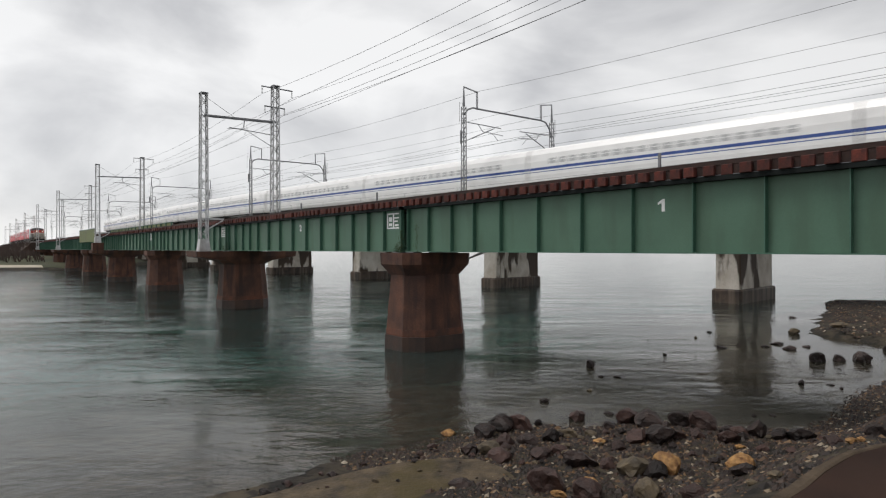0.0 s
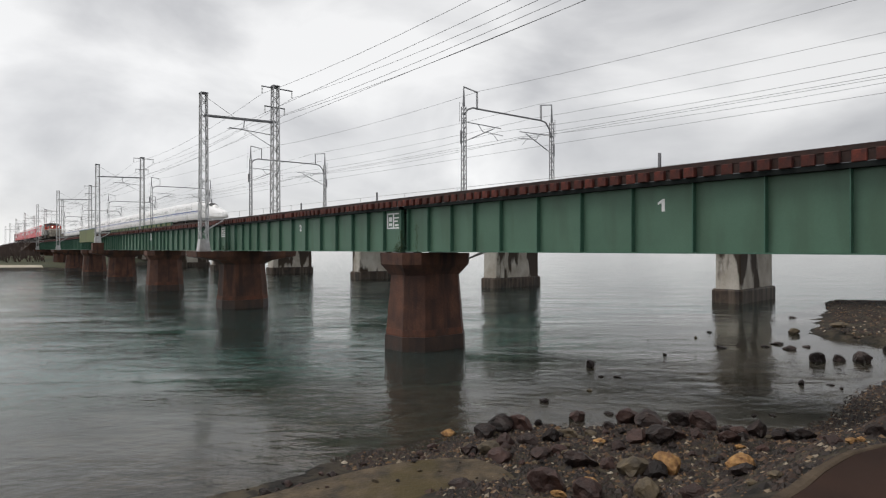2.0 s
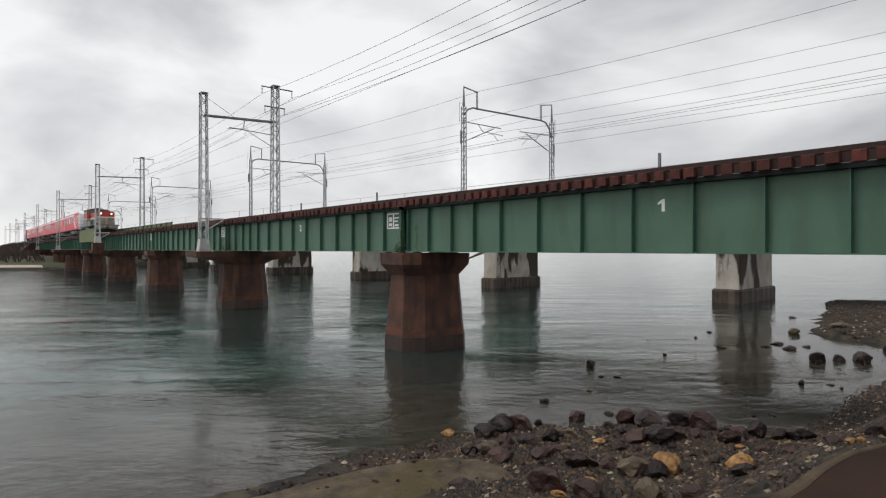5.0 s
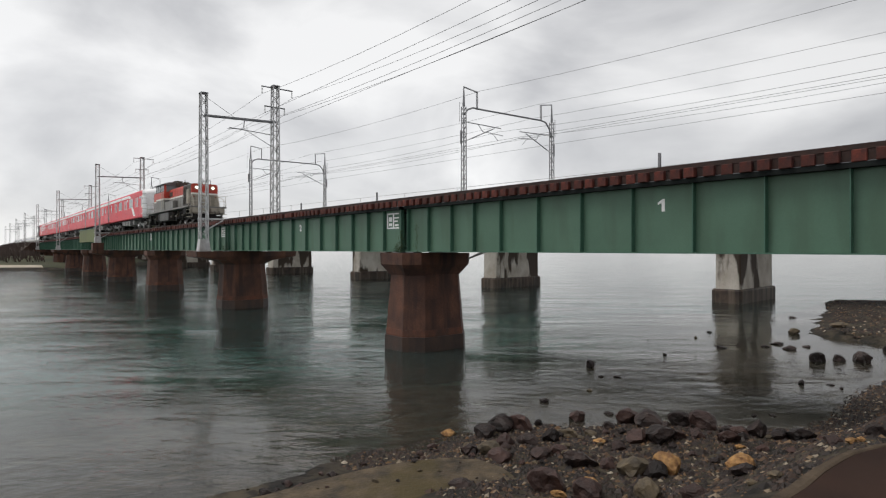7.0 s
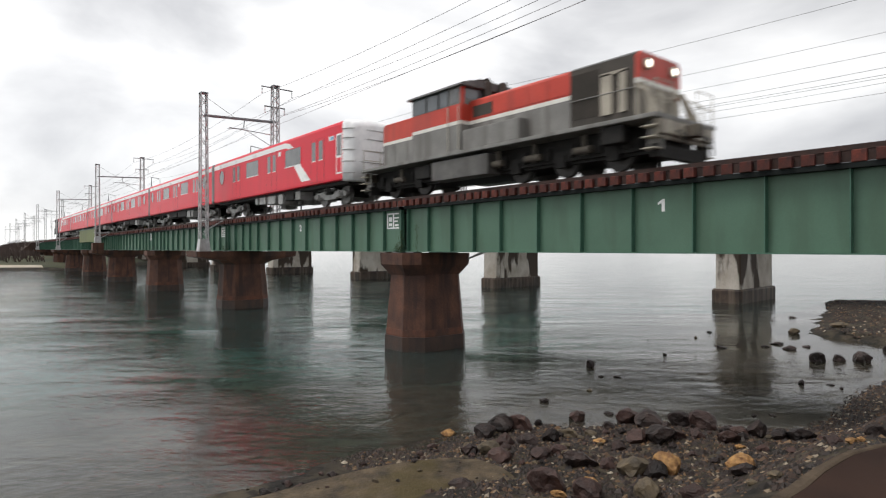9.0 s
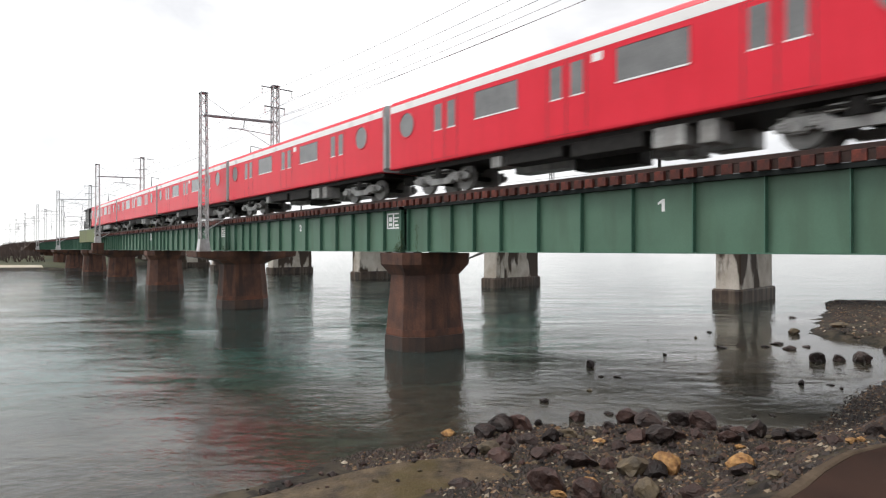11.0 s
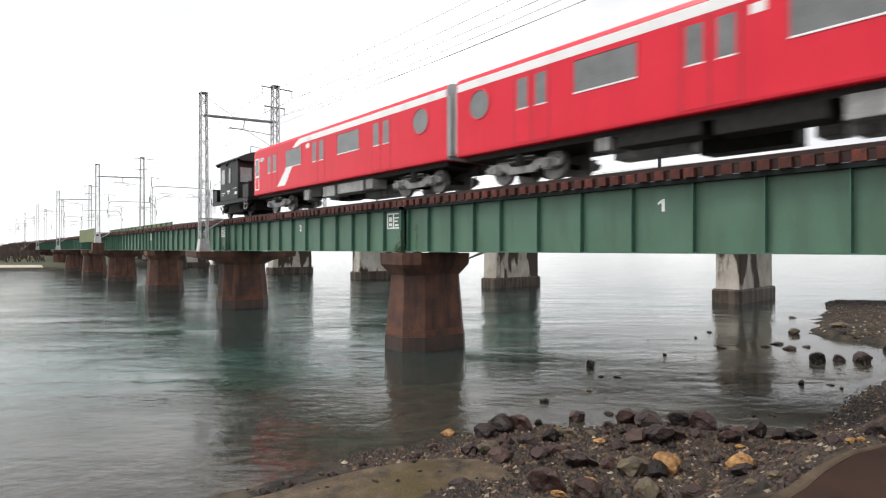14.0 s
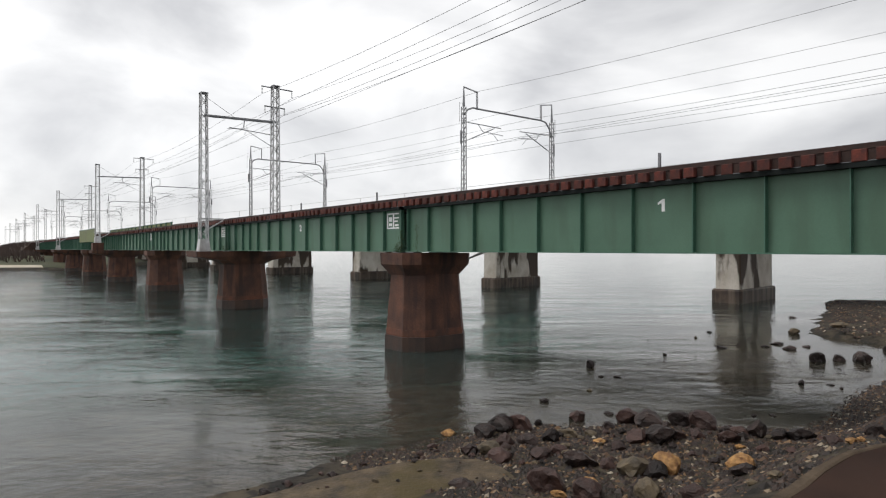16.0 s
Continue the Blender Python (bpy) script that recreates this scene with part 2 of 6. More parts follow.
def depth_tint_on_bed(m):
    """Brown shore gravel turns teal with depth: the water's light absorption painted on it."""
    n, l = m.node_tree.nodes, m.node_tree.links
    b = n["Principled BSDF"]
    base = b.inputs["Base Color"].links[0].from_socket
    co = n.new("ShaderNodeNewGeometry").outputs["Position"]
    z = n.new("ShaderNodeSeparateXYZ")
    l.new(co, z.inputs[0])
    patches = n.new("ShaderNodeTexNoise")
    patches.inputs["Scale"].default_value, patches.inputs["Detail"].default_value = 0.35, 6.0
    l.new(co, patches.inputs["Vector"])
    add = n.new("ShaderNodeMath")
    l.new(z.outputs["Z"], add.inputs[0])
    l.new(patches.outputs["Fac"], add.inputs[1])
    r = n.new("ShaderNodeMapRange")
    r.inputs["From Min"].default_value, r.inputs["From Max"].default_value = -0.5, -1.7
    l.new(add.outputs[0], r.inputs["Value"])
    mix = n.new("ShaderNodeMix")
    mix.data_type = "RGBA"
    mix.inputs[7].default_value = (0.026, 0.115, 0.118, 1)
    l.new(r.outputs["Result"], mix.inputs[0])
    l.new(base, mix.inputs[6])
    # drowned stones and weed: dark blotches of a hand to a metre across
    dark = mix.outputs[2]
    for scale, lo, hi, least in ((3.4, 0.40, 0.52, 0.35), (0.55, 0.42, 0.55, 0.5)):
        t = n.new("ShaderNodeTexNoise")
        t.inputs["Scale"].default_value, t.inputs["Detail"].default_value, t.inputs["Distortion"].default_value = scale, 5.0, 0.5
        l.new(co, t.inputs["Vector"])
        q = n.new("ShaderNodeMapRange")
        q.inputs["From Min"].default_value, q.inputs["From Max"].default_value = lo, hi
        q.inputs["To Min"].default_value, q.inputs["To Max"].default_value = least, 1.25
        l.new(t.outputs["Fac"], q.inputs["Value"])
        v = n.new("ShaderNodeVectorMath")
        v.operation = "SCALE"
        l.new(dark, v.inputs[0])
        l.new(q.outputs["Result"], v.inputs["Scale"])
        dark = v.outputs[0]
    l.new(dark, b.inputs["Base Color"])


depth_tint_on_bed(M_BED)
M_ROCK = surface("wet_dark_volcanic_rock", (0.010, 0.0075, 0.007), (0.034, 0.022, 0.019), 3.5, 0.55, 0, 1.0, 16, vary=0.5, spec=0.25)
M_ROCK_RED = surface("wet_reddish_brown_rock", (0.024, 0.012, 0.010), (0.055, 0.028, 0.022), 3.5, 0.6, 0, 1.0, 16, vary=0.4, spec=0.35)
M_TIMBER = surface("dark_red_brown_timber", (0.020, 0.011, 0.009), (0.042, 0.019, 0.014), 4, 0.85, 0, 0.4, 30)
M_ROCK_TAN = surface("orange_tan_boulder", (0.12, 0.05, 0.014), (0.38, 0.21, 0.07), 5.0, 0.75, 0, 0.6, 22, vary=0.2)
M_ROCK_GREY = surface("olive_grey_boulder", (0.045, 0.033, 0.02), (0.115, 0.085, 0.048), 4.0, 0.75, 0, 0.6, 22, vary=0.3)
M_SLAB = surface("worn_wet_concrete_slab", (0.024, 0.017, 0.010), (0.10, 0.073, 0.044), 3.2, 0.7, 0, 1.0, 18, streak=(0.05, 0.036, 0.008), streak_amount=0.8, world_space=True, streak_scale=(0.9, 0.9, 0.9), spec=0.3)
M_ASPHALT = surface("damp_brown_asphalt", (0.022, 0.0118, 0.0086), (0.037, 0.0198, 0.0142), 1.5, 0.9, 0, 0.5, 90, world_space=True, spec=0.15)
M_KERB = surface("weathered_kerb_concrete", (0.042, 0.030, 0.020), (0.085, 0.062, 0.042), 3, 0.9, 0, 0.5, 30, world_space=True, spec=0.2)
M_GRASS = surface("coarse_bank_grass", (0.02, 0.027, 0.009), (0.05, 0.05, 0.02), 0.25, 0.9, 0, 0.5, 8, world_space=True)
M_BRUSH = surface("bare_brown_brushwood", (0.03, 0.018, 0.014), (0.06, 0.036, 0.026), 0.5, 0.95, 0, 0.5, 6, world_space=True)
M_SAND = surface("pale_sand", (0.34, 0.30, 0.23), (0.44, 0.39, 0.31), 1.0, 0.9, 0, 0.2, 10, world_space=True)


# ---- mesh helpers ----
def link_mesh(name, bm, material, parent=None, label="", smooth=False):
    me = bpy.data.meshes.new(name)
    bm.normal_update()
    bm.to_mesh(me)
    bm.free()
    for mt in (material if isinstance(material, (list, tuple)) else [material]):
        me.materials.append(mt)
    if smooth:
        me.polygons.foreach_set("use_smooth", [True] * len(me.polygons))
    ob = new(name, me)
    if parent is not None:
        ob.parent = parent
    if label:
        ob["label"] = label
    return ob


part = link_mesh


def again(ob, name, m, parent=None):
    """Another object on the same mesh."""
    o = new(name, ob.data)
    if parent is not None:
        o.parent = parent
    o.matrix_basis = m
    return o


def box(bm, lo, hi, mat=0):
    vs = [bm.verts.new((x, y, z)) for x in (lo[0], hi[0]) for y in (lo[1], hi[1]) for z in (lo[2], hi[2])]
    fs = [bm.faces.new([vs[i] for i in q]) for q in ((0, 1, 3, 2), (4, 6, 7, 5), (0, 4, 5, 1), (2, 3, 7, 6), (0, 2, 6, 4), (1, 5, 7, 3))]
    for f in fs:
        f.material_index = mat
    return fs


def bar(bm, a, b, w, h=None, mat=0):
    """A square bar between two points."""
    a, b = Vector(a), Vector(b)
    h = h or w
    d = (b - a).normalized()
    up = Vector((0, 0, 1)) if abs(d.z) < 0.95 else Vector((0, 1, 0))
    s = d.cross(up).normalized() * (w / 2)
    u = s.cross(d).normalized() * (h / 2)
    ra = [bm.verts.new(a + i * s + j * u) for i, j in ((-1, -1), (1, -1), (1, 1), (-1, 1))]
    rb = [bm.verts.new(b + i * s + j * u) for i, j in ((-1, -1), (1, -1), (1, 1), (-1, 1))]
    fs = [bm.faces.new((ra[i], ra[(i + 1) % 4], rb[(i + 1) % 4], rb[i])) for i in range(4)]
    fs += [bm.faces.new(ra[::-1]), bm.faces.new(rb)]
    for f in fs:
        f.material_index = mat


def tube(bm, pts, r, n=6, caps=True, mat=0):
    """A round tube along points; r is one radius or one for each point."""
    rings = []
    pts = [Vector(p) for p in pts]
    for i, p in enumerate(pts):
        d = (pts[min(i + 1, len(pts) - 1)] - pts[max(i - 1, 0)]).normalized()
        up = Vector((0, 0, 1)) if abs(d.z) < 0.95 else Vector((0, 1, 0))
        s = d.cross(up).normalized()
        u = s.cross(d).normalized()
        q = r[i] if isinstance(r, (list, tuple)) else r
        rings.append([bm.verts.new(p + q * (math.cos(k * 2 * math.pi / n) * s + math.sin(k * 2 * math.pi / n) * u)) for k in range(n)])
    for a, b in zip(rings, rings[1:]):
        for k in range(n):
            f = bm.faces.new((a[k], a[(k + 1) % n], b[(k + 1) % n], b[k]))
            f.material_index = mat
    if caps:
        bm.faces.new(rings[0][::-1]).material_index = mat
        bm.faces.new(rings[-1]).material_index = mat


def prism(bm, rings, caps=True, mat=0):
    """Joins rings of points (all the same count) into a closed form."""
    vr = [[bm.verts.new(p) for p in r] for r in rings]
    n = len(vr[0])
    for a, b in zip(vr, vr[1:]):
        for k in range(n):
            bm.faces.new((a[k], a[(k + 1) % n], b[(k + 1) % n], b[k])).material_index = mat
    if caps:
        bm.faces.new(vr[0][::-1]).material_index = mat
        bm.faces.new(vr[-1]).material_index = mat
    return vr


def boxed(name, lo, hi, material, parent=None, label="", bevel=0.0):
    bm = bmesh.new()
    box(bm, lo, hi)
    if bevel:
        bmesh.ops.bevel(bm, geom=bm.edges[:], offset=bevel, segments=2, affect="EDGES", profile=0.6)
    return link_mesh(name, bm, material, parent, label)


# ---- plan of the near bridge ----
YT = 13.86            # centre of the single track
YG = 12.93            # outer face of the girder web
PITCH = 19.9
PIER_X = [-18.3 - PITCH * (i - 1) for i in range(0, 10)]   # PIER_X[1] is the first pier in the water
WATER = -0.12
Z_BOT, Z_FLANGE, Z_RAIL = 3.572, 5.29, 5.71

# ---- plan of the far viaduct: its line runs at a small angle and bends to run parallel far off ----
PHI = radians(5.1)
VD = 46.3


def viaduct_point(s, across=0.0, z=0.0):
    """Place at s metres along the viaduct (away from the viewer), across metres beyond its centre line, and the heading."""
    steps = max(1, int(max(0, s - 80) // 5))
    p = Vector((-math.sin(PHI) * VD, math.cos(PHI) * VD, 0))
    straight = min(s, 80.0)
    p += straight * Vector((-math.cos(PHI), -math.sin(PHI), 0))
    a = PHI
    if s > 80:
        ds = (s - 80) / steps
        for i in range(steps):
            mid = 80 + (i + 0.5) * ds
            a = PHI * max(0.0, 1 - (mid - 80) / 60.0)
            p += ds * Vector((-math.cos(a), -math.sin(a), 0))
    nrm = Vector((-math.sin(a), math.cos(a), 0))
    p += nrm * across
    p.z = z
    return p, a
# ---- ground, water ----
SHORE_Y = (-60, 0, 3, 7, 9, 11, 12.6, 13.6, 15.8, 19, 22.6, 25.8, 27.9, 29.2, 37, 47, 48.5, 51, 120)
SHORE_X = (-11, -9.0, -9.0, -8.5, -8.1, -7.2, -5.4, -4.3, -4.4, -4.8, -4.2, -3.9, -6.2, -9.8, -11.7, -15.2, -13.6, 6, 40)


def ground_height(x, y):
    """Height of shore and lake bed over the still water at 0."""
    d = x - float(np.interp(y, SHORE_Y, SHORE_X))
    rough = 0.10 * noise.noise((x * 0.6, y * 0.6, 0)) + 0.05 * noise.noise((x * 2.2, y * 2.2, 3))
    if d > 0:
        h = min(0.14 * d, 0.55 + 0.05 * d)
        if y < 14 and x > -3.7:
            h += min(1.0, (x + 3.7) / 1.95) * 1.05
        if y > 26:
            h = min(0.4 * d, 0.22 + 0.012 * d)
    else:
        h = max(0.10 * d, -2.6)
        if y > 40:
            h = max(0.4 * d, -2.6)
    h += rough * min(1.0, abs(d) * 0.8 + 0.15)
    h = min(h, 1.85) - 0.08
    far = -x - 128 - 0.2 * (y - 14) - 3.0 * max(0.0, y - 24)              # the far bank
    if x < -60:
        h = -2.6 if far < -6 else (-2.6 + (far + 6) * 0.45 if far < 0.4 else min(0.3 + 0.09 * (far - 0.4), 2.2))
    return h


def build_ground():
    xs = sorted(set([-4000, -2500, -1500, -900, -600, -450, -350, -280, -230] + [-200 + 4 * i for i in range(40)] + [-40 + 1.0 * i for i in range(24)]
                    + [round(-16 + 0.22 * i, 2) for i in range(90)] + [4, 6, 9, 14, 25, 50, 120, 400, 1500, 4000]))
    ys = sorted(set([-4000, -1500, -500, -200, -100, -60, -40, -25, -15, -8, -4] + [round(-2 + 0.22 * i, 2) for i in range(95)]
                    + [19 + 0.6 * i for i in range(60)] + [56, 60, 66, 75, 90, 110, 140, 200, 300, 500, 900, 1700, 4000]))
    rows = [[(x, y, ground_height(x, y)) for x in xs] for y in ys]
    verts = [p for r in rows for p in r]
    w = len(xs)
    faces = [(j * w + i, j * w + i + 1, (j + 1) * w + i + 1, (j + 1) * w + i) for j in range(len(ys) - 1) for i in range(w - 1)]
    me = bpy.data.meshes.new("ground")
    me.from_pydata(verts, [], faces)
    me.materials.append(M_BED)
    me.materials.append(M_GRASS)
    me.materials.append(M_SAND)
    for p in me.polygons:
        c = p.center
        p.use_smooth = True
        if c.x < -100 and c.z > 0.05:
            p.material_index = 2 if c.z < 0.75 and c.y < 10 else 1
    ob = new("ground", me)
    return tagged(ob, "dark gravel shore and lake bed with a grassy far bank", "ground", kind="structure")


build_ground()
bm = bmesh.new()
v = [bm.verts.new(p) for p in ((-4000, -4000, WATER), (4000, -4000, WATER), (4000, 4000, WATER), (-4000, 4000, WATER))]
bm.faces.new(v)
tagged(link_mesh("water", bm, M_WATER), "rippled grey-green lake water under an overcast sky", "water", kind="structure")


# ---- near bridge: piers ----
def octagon(cx, cy, a, b, c, z):
    """A rectangle a by b (half sizes) with its corners cut by c."""
    return [(cx + x, cy + y, z) for x, y in ((a, -b + c), (a, b - c), (a - c, b), (-a + c, b), (-a, b - c), (-a, -b + c), (-a + c, -b), (a - c, -b))]


def bridge_pier(x, corbel):
    pier = new("bridge_pier")
    pier.location = (x, YT, 0)
    bm = bmesh.new()
    prism(bm, [octagon(0, 0, 1.22, 1.56, 0.6, -2.8), octagon(0, 0, 1.18, 1.52, 0.6, 0.42)])
    part("foot", bm, M_PIER_WET, pier, "dark wet tide-marked pier foot")
    bm = bmesh.new()
    prism(bm, [octagon(0, 0, 1.15, 1.49, 0.6, 0.4), octagon(0, 0, 1.0, 1.33, 0.55, 2.72)])
    bmesh.ops.subdivide_edges(bm, edges=bm.edges[:], cuts=3, use_grid_fill=True)
    for q in bm.verts:
        q.co += Vector((noise.noise(q.co * 2 + Vector((x, 0, 0))), noise.noise(q.co * 2 + Vector((0, x, 5))), 0)) * 0.018
    part("shaft", bm, M_PIER, pier)
    bm = bmesh.new()
    prism(bm, [octagon(0, 0, 1.155, 1.495, 0.6, 0.425), octagon(0, 0, 1.142, 1.482, 0.6, 0.68)])
    part("tide_mark", bm, M_RUSTBAND, pier, "rust-orange tide mark above the waterline")
    bm = bmesh.new()
    if corbel:
        prism(bm, [octagon(0, 0, 1.0, 1.33, 0.5, 2.70), octagon(0, 0, 1.15, 1.75, 0.4, 2.95), octagon(0, 0, 1.25, 3.2, 0.15, 3.2), octagon(0, 0, 1.25, 3.25, 0.12, 3.53)])
    else:
        prism(bm, [octagon(0, 0, 1.0, 1.33, 0.5, 2.70), octagon(0, 0, 1.22, 1.62, 0.5, 3.10), octagon(0, 0, 1.24, 1.64, 0.5, 3.53)])
    part("cap", bm, M_PIER, pier)
    for dx in (-0.45, 0.45):
        for dy in (-0.88, 0.88):
            boxed("bearing", (dx - 0.22, dy - 0.2, 3.53), (dx + 0.22, dy + 0.2, 3.57), M_GALV_DARK, pier, "grey steel girder bearing")
    return tagged(pier, "rust-brown stained concrete bridge pier standing in the lake", "bridge pier", "piers of the near bridge")


for i in range(0, 9):
    bridge_pier(PIER_X[i], i % 2 == 0)


# ---- near bridge: girder spans ----
def girder_span(x_right, number):
    """A deck plate-girder span whose right end is at x_right; it runs towards -x."""
    L = PITCH - 0.30
    span = new("girder_span")
    span.location = (x_right - 0.15, YT, 0)
    web_y = YT - YG
    xs = (0.03, 1.27, 2.5, 3.77, 5.2, 6.72, 8.28, 9.87, 11.44, 13.0, 14.55, 15.8, 16.95, 18.25, 19.5)
    for side in (-1, 1):
        bm = bmesh.new()
        y = side * web_y
        box(bm, (-L, min(y, y - side * 0.02), Z_BOT + 0.03), (0, max(y, y - side * 0.02), Z_FLANGE - 0.03))
        part("web", bm, M_GREEN, span)
        bm = bmesh.new()
        box(bm, (-L, y - 0.17, Z_BOT), (0, y + 0.15, Z_BOT + 0.03))
        part("bottom_flange", bm, M_GREEN_EDGE, span)
        bm = bmesh.new()
        # thick dark edge that paints in the shaded band above the web
        box(bm, (-L, y - 0.22, Z_FLANGE - 0.10), (0, y + 0.22, Z_FLANGE))
        part("top_flange", bm, M_FLANGE, span, "top flange coloured black for the shade under the sleepers")
        first = None
        for q in xs:
            if first is None:
                bm = bmesh.new()
                lo, hi = (y + side * 0.001, y + side * 0.14)
                box(bm, (-0.012, min(lo, hi), Z_BOT + 0.03), (0.012, max(lo, hi), Z_FLANGE - 0.03))
                first = part("stiffener", bm, M_GREEN_EDGE, span)
                first.location.x = -q
            else:
                again(first, "stiffener", pose(-q, 0, 0), span)
    bm = bmesh.new()
    bar(bm, (0, -web_y + 0.03, 0), (0, web_y - 0.03, 0), 0.09)
    first = part("cross_strut", bm, M_GREEN_EDGE, span)
    first.location = (-0.1, 0, Z_BOT + 0.15)
    bm = bmesh.new()
    bar(bm, (0, -web_y + 0.03, 0), (-L / 12, web_y - 0.03, 0), 0.07)
    lace = part("diagonal_brace", bm, M_GREEN_EDGE, span)
    lace.location = (-0.1, 0, Z_BOT + 0.15)
    for k in range(1, 12):
        again(first, "cross_strut", pose(-0.1 - L * k / 12, 0, Z_BOT + 0.15), span)
        if k < 11:
            again(lace, "diagonal_brace", pose(-0.1 - L * k / 12, 0, Z_BOT + 0.15), span)
    if number == "1":
        bm = bmesh.new()
        prism(bm, [[(-9.12, y, 4.58), (-9.04, y, 4.58), (-9.04, y, 4.88), (-9.10, y, 4.88), (-9.22, y, 4.80), (-9.22, y, 4.74), (-9.12, y, 4.79)] for y in (-web_y - 0.006, -web_y - 0.001)])
        bmesh.ops.recalc_face_normals(bm, faces=bm.faces[:])
        part("span_number", bm, M_WHITE, span, "white painted span number 1")
    elif number:
        cu = bpy.data.curves.new("span_number", "FONT")
        cu.body, cu.size, cu.extrude = number, 0.44, 0.004
        cu.offset = 0.012
        cu.align_x = "CENTER"
        txt = new("span_number", cu)
        txt.data.materials.append(M_WHITE)
        txt.parent = span
        txt.matrix_basis = pose(-9.06, -web_y - 0.006, 4.58, 90, 0, 0)
        txt["label"] = "white painted span number"
    return tagged(span, "green painted steel plate-girder bridge span on brown piers", "bridge span", "spans of the near bridge")


def notice(x):
    """White painted notice block with unreadable lines, at the right end of a span."""
    ob = new("painted_notice")
    ob.location = (x, YG - 0.004, 4.76)
    ob.scale = (1.4, 1, 1.1)
    bm = bmesh.new()
    for a, b, c, d in ((-0.30, -0.24, -0.26, 0.30), (-0.24, 0.30, 0.25, 0.30), (-0.24, 0.30, -0.26, -0.21), (0.0, 0.06, -0.21, 0.25), (0.06, 0.30, 0.10, 0.15),
                       (0.06, 0.24, -0.02, 0.03), (-0.2, -0.05, 0.0, 0.16), (-0.2, -0.05, -0.16, -0.06), (0.1, 0.28, -0.17, -0.1)):
        box(bm, (a, -0.006, c), (b, 0.0, d))
    part("lettering_bar", bm, M_WHITE, ob)
    return tagged(ob, "white painted notice with illegible lines on the green web", "notice", "painted notices on the girders")


for i in range(0, 9):
    girder_span(PIER_X[i], str(i + 1) if i in (0, 1) else "")
for i in (1, 2, 3):
    notice(PIER_X[i] - 0.9)


# ---- track on the near bridge ----
track = new("bridge_track")
X_END = 260.0
bm = bmesh.new()
for y in (-0.5335, 0.5335):
    box(bm, (-460, YT + y - 0.0325, Z_RAIL - 0.045), (X_END, YT + y + 0.0325, Z_RAIL))
    box(bm, (-460, YT + y - 0.01, Z_RAIL - 0.125), (X_END, YT + y + 0.01, Z_RAIL - 0.04))
    box(bm, (-460, YT + y - 0.06, Z_RAIL - 0.15), (X_END, YT + y + 0.06, Z_RAIL - 0.122))
for y in (-0.36, 0.36):
    box(bm, (-172, YT + y - 0.05, Z_RAIL - 0.148), (X_END, YT + y + 0.05, Z_RAIL - 0.03))
part("rails", bm, M_RAIL, track)
bm = bmesh.new()
for y in (-1.02, 1.02):
    box(bm, (-172, YT + y - 0.1, Z_RAIL - 0.188), (X_END, YT + y + 0.1, Z_RAIL - 0.085))
part("guard_timber", bm, M_TIMBER, track, "dark weathered guard timber along the sleeper ends")
bm = bmesh.new()
for y in (-1.06, 1.06):
    box(bm, (-172, YT + y - 0.05, Z_FLANGE + 0.02), (X_END, YT + y + 0.05, Z_RAIL - 0.195))
part("packing_timber", bm, M_TIMBER, track, "dark red-brown packing timber between the sleeper ends")
tagged(track, "rusty narrow-gauge track on closely laid red-brown sleepers", "railway track", kind="structure")


def sleepers():
    bm = bmesh.new()
    box(bm, (-0.125, -1.2, Z_FLANGE + 0.002), (0.125, 1.2, Z_RAIL - 0.19))
    bmesh.ops.bevel(bm, geom=bm.edges[:], offset=0.012, segments=1, affect="EDGES")
    first = part("sleeper", bm, M_SLEEPER, track)
    first.location = (16, YT, 0)
    rnd = random.Random(5)
    for k in range(1, 290):
        again(first, "sleeper", pose(16 - 0.4 * k + rnd.uniform(-0.015, 0.015), YT + rnd.uniform(-0.06, 0.06), rnd.uniform(-0.004, 0.0), 0, 0, rnd.uniform(-1.2, 1.2)), track)
    bm = bmesh.new()
    for k in range(290, 475):
        x = 16 - 0.4 * k
        box(bm, (x - 0.1, YT - 1.2, Z_FLANGE), (x + 0.1, YT + 1.2, Z_RAIL - 0.19))
    bolts = bmesh.new()
    for k in range(0, 290):
        x = 16 - 0.4 * k + 0.2
        box(bolts, (x - 0.11, YT - 1.13, Z_FLANGE - 0.004), (x + 0.08, YT - 1.04, Z_FLANGE + 0.014))
    tagged(part("hook_bolts", bolts, M_GALV_DARK, track, "small grey hook bolt plates"), kind="stuff")
    tagged(part("far_sleepers", bm, M_SLEEPER, track), kind="stuff")


# embankment wall that carries the track on past the first span
bm = bmesh.new()
box(bm, (PIER_X[0] + 0.1, YT - 2.3, -0.5), (300, YT + 2.3, Z_FLANGE))
tagged(link_mesh("abutment", bm, M_CONCRETE), "stained concrete abutment wall carrying the track", "abutment", kind="structure")


# small posts on the sleeper ends
def track_post(x):
    ob = boxed("track_post", (-0.035, -0.035, 0), (0.035, 0.035, 0.8), M_GALV_DARK, None, "", 0.008)
    ob.location = (x, YT + 1.1, Z_RAIL - 0.15)
    return tagged(ob, "short grey steel marker post beside the rail", "post", "posts on the bridge")


for x in (-31.77, -23.58, -8.94):
    track_post(x)

# a pair of thin stays between the first pier and the girder
for k in range(2):
    bm = bmesh.new()
    tube(bm, [(PIER_X[1] + 1.05, YT + 1.15 + 0.25 * k, 3.25 + 0.08 * k), (PIER_X[1] + 2.15, YT + 1.15 + 0.25 * k, 3.62)], 0.03, 6)
    tagged(link_mesh("stay_bar", bm, M_GALV), "thin pale steel stay between pier and girder", "stay bar", "stays at the first pier")
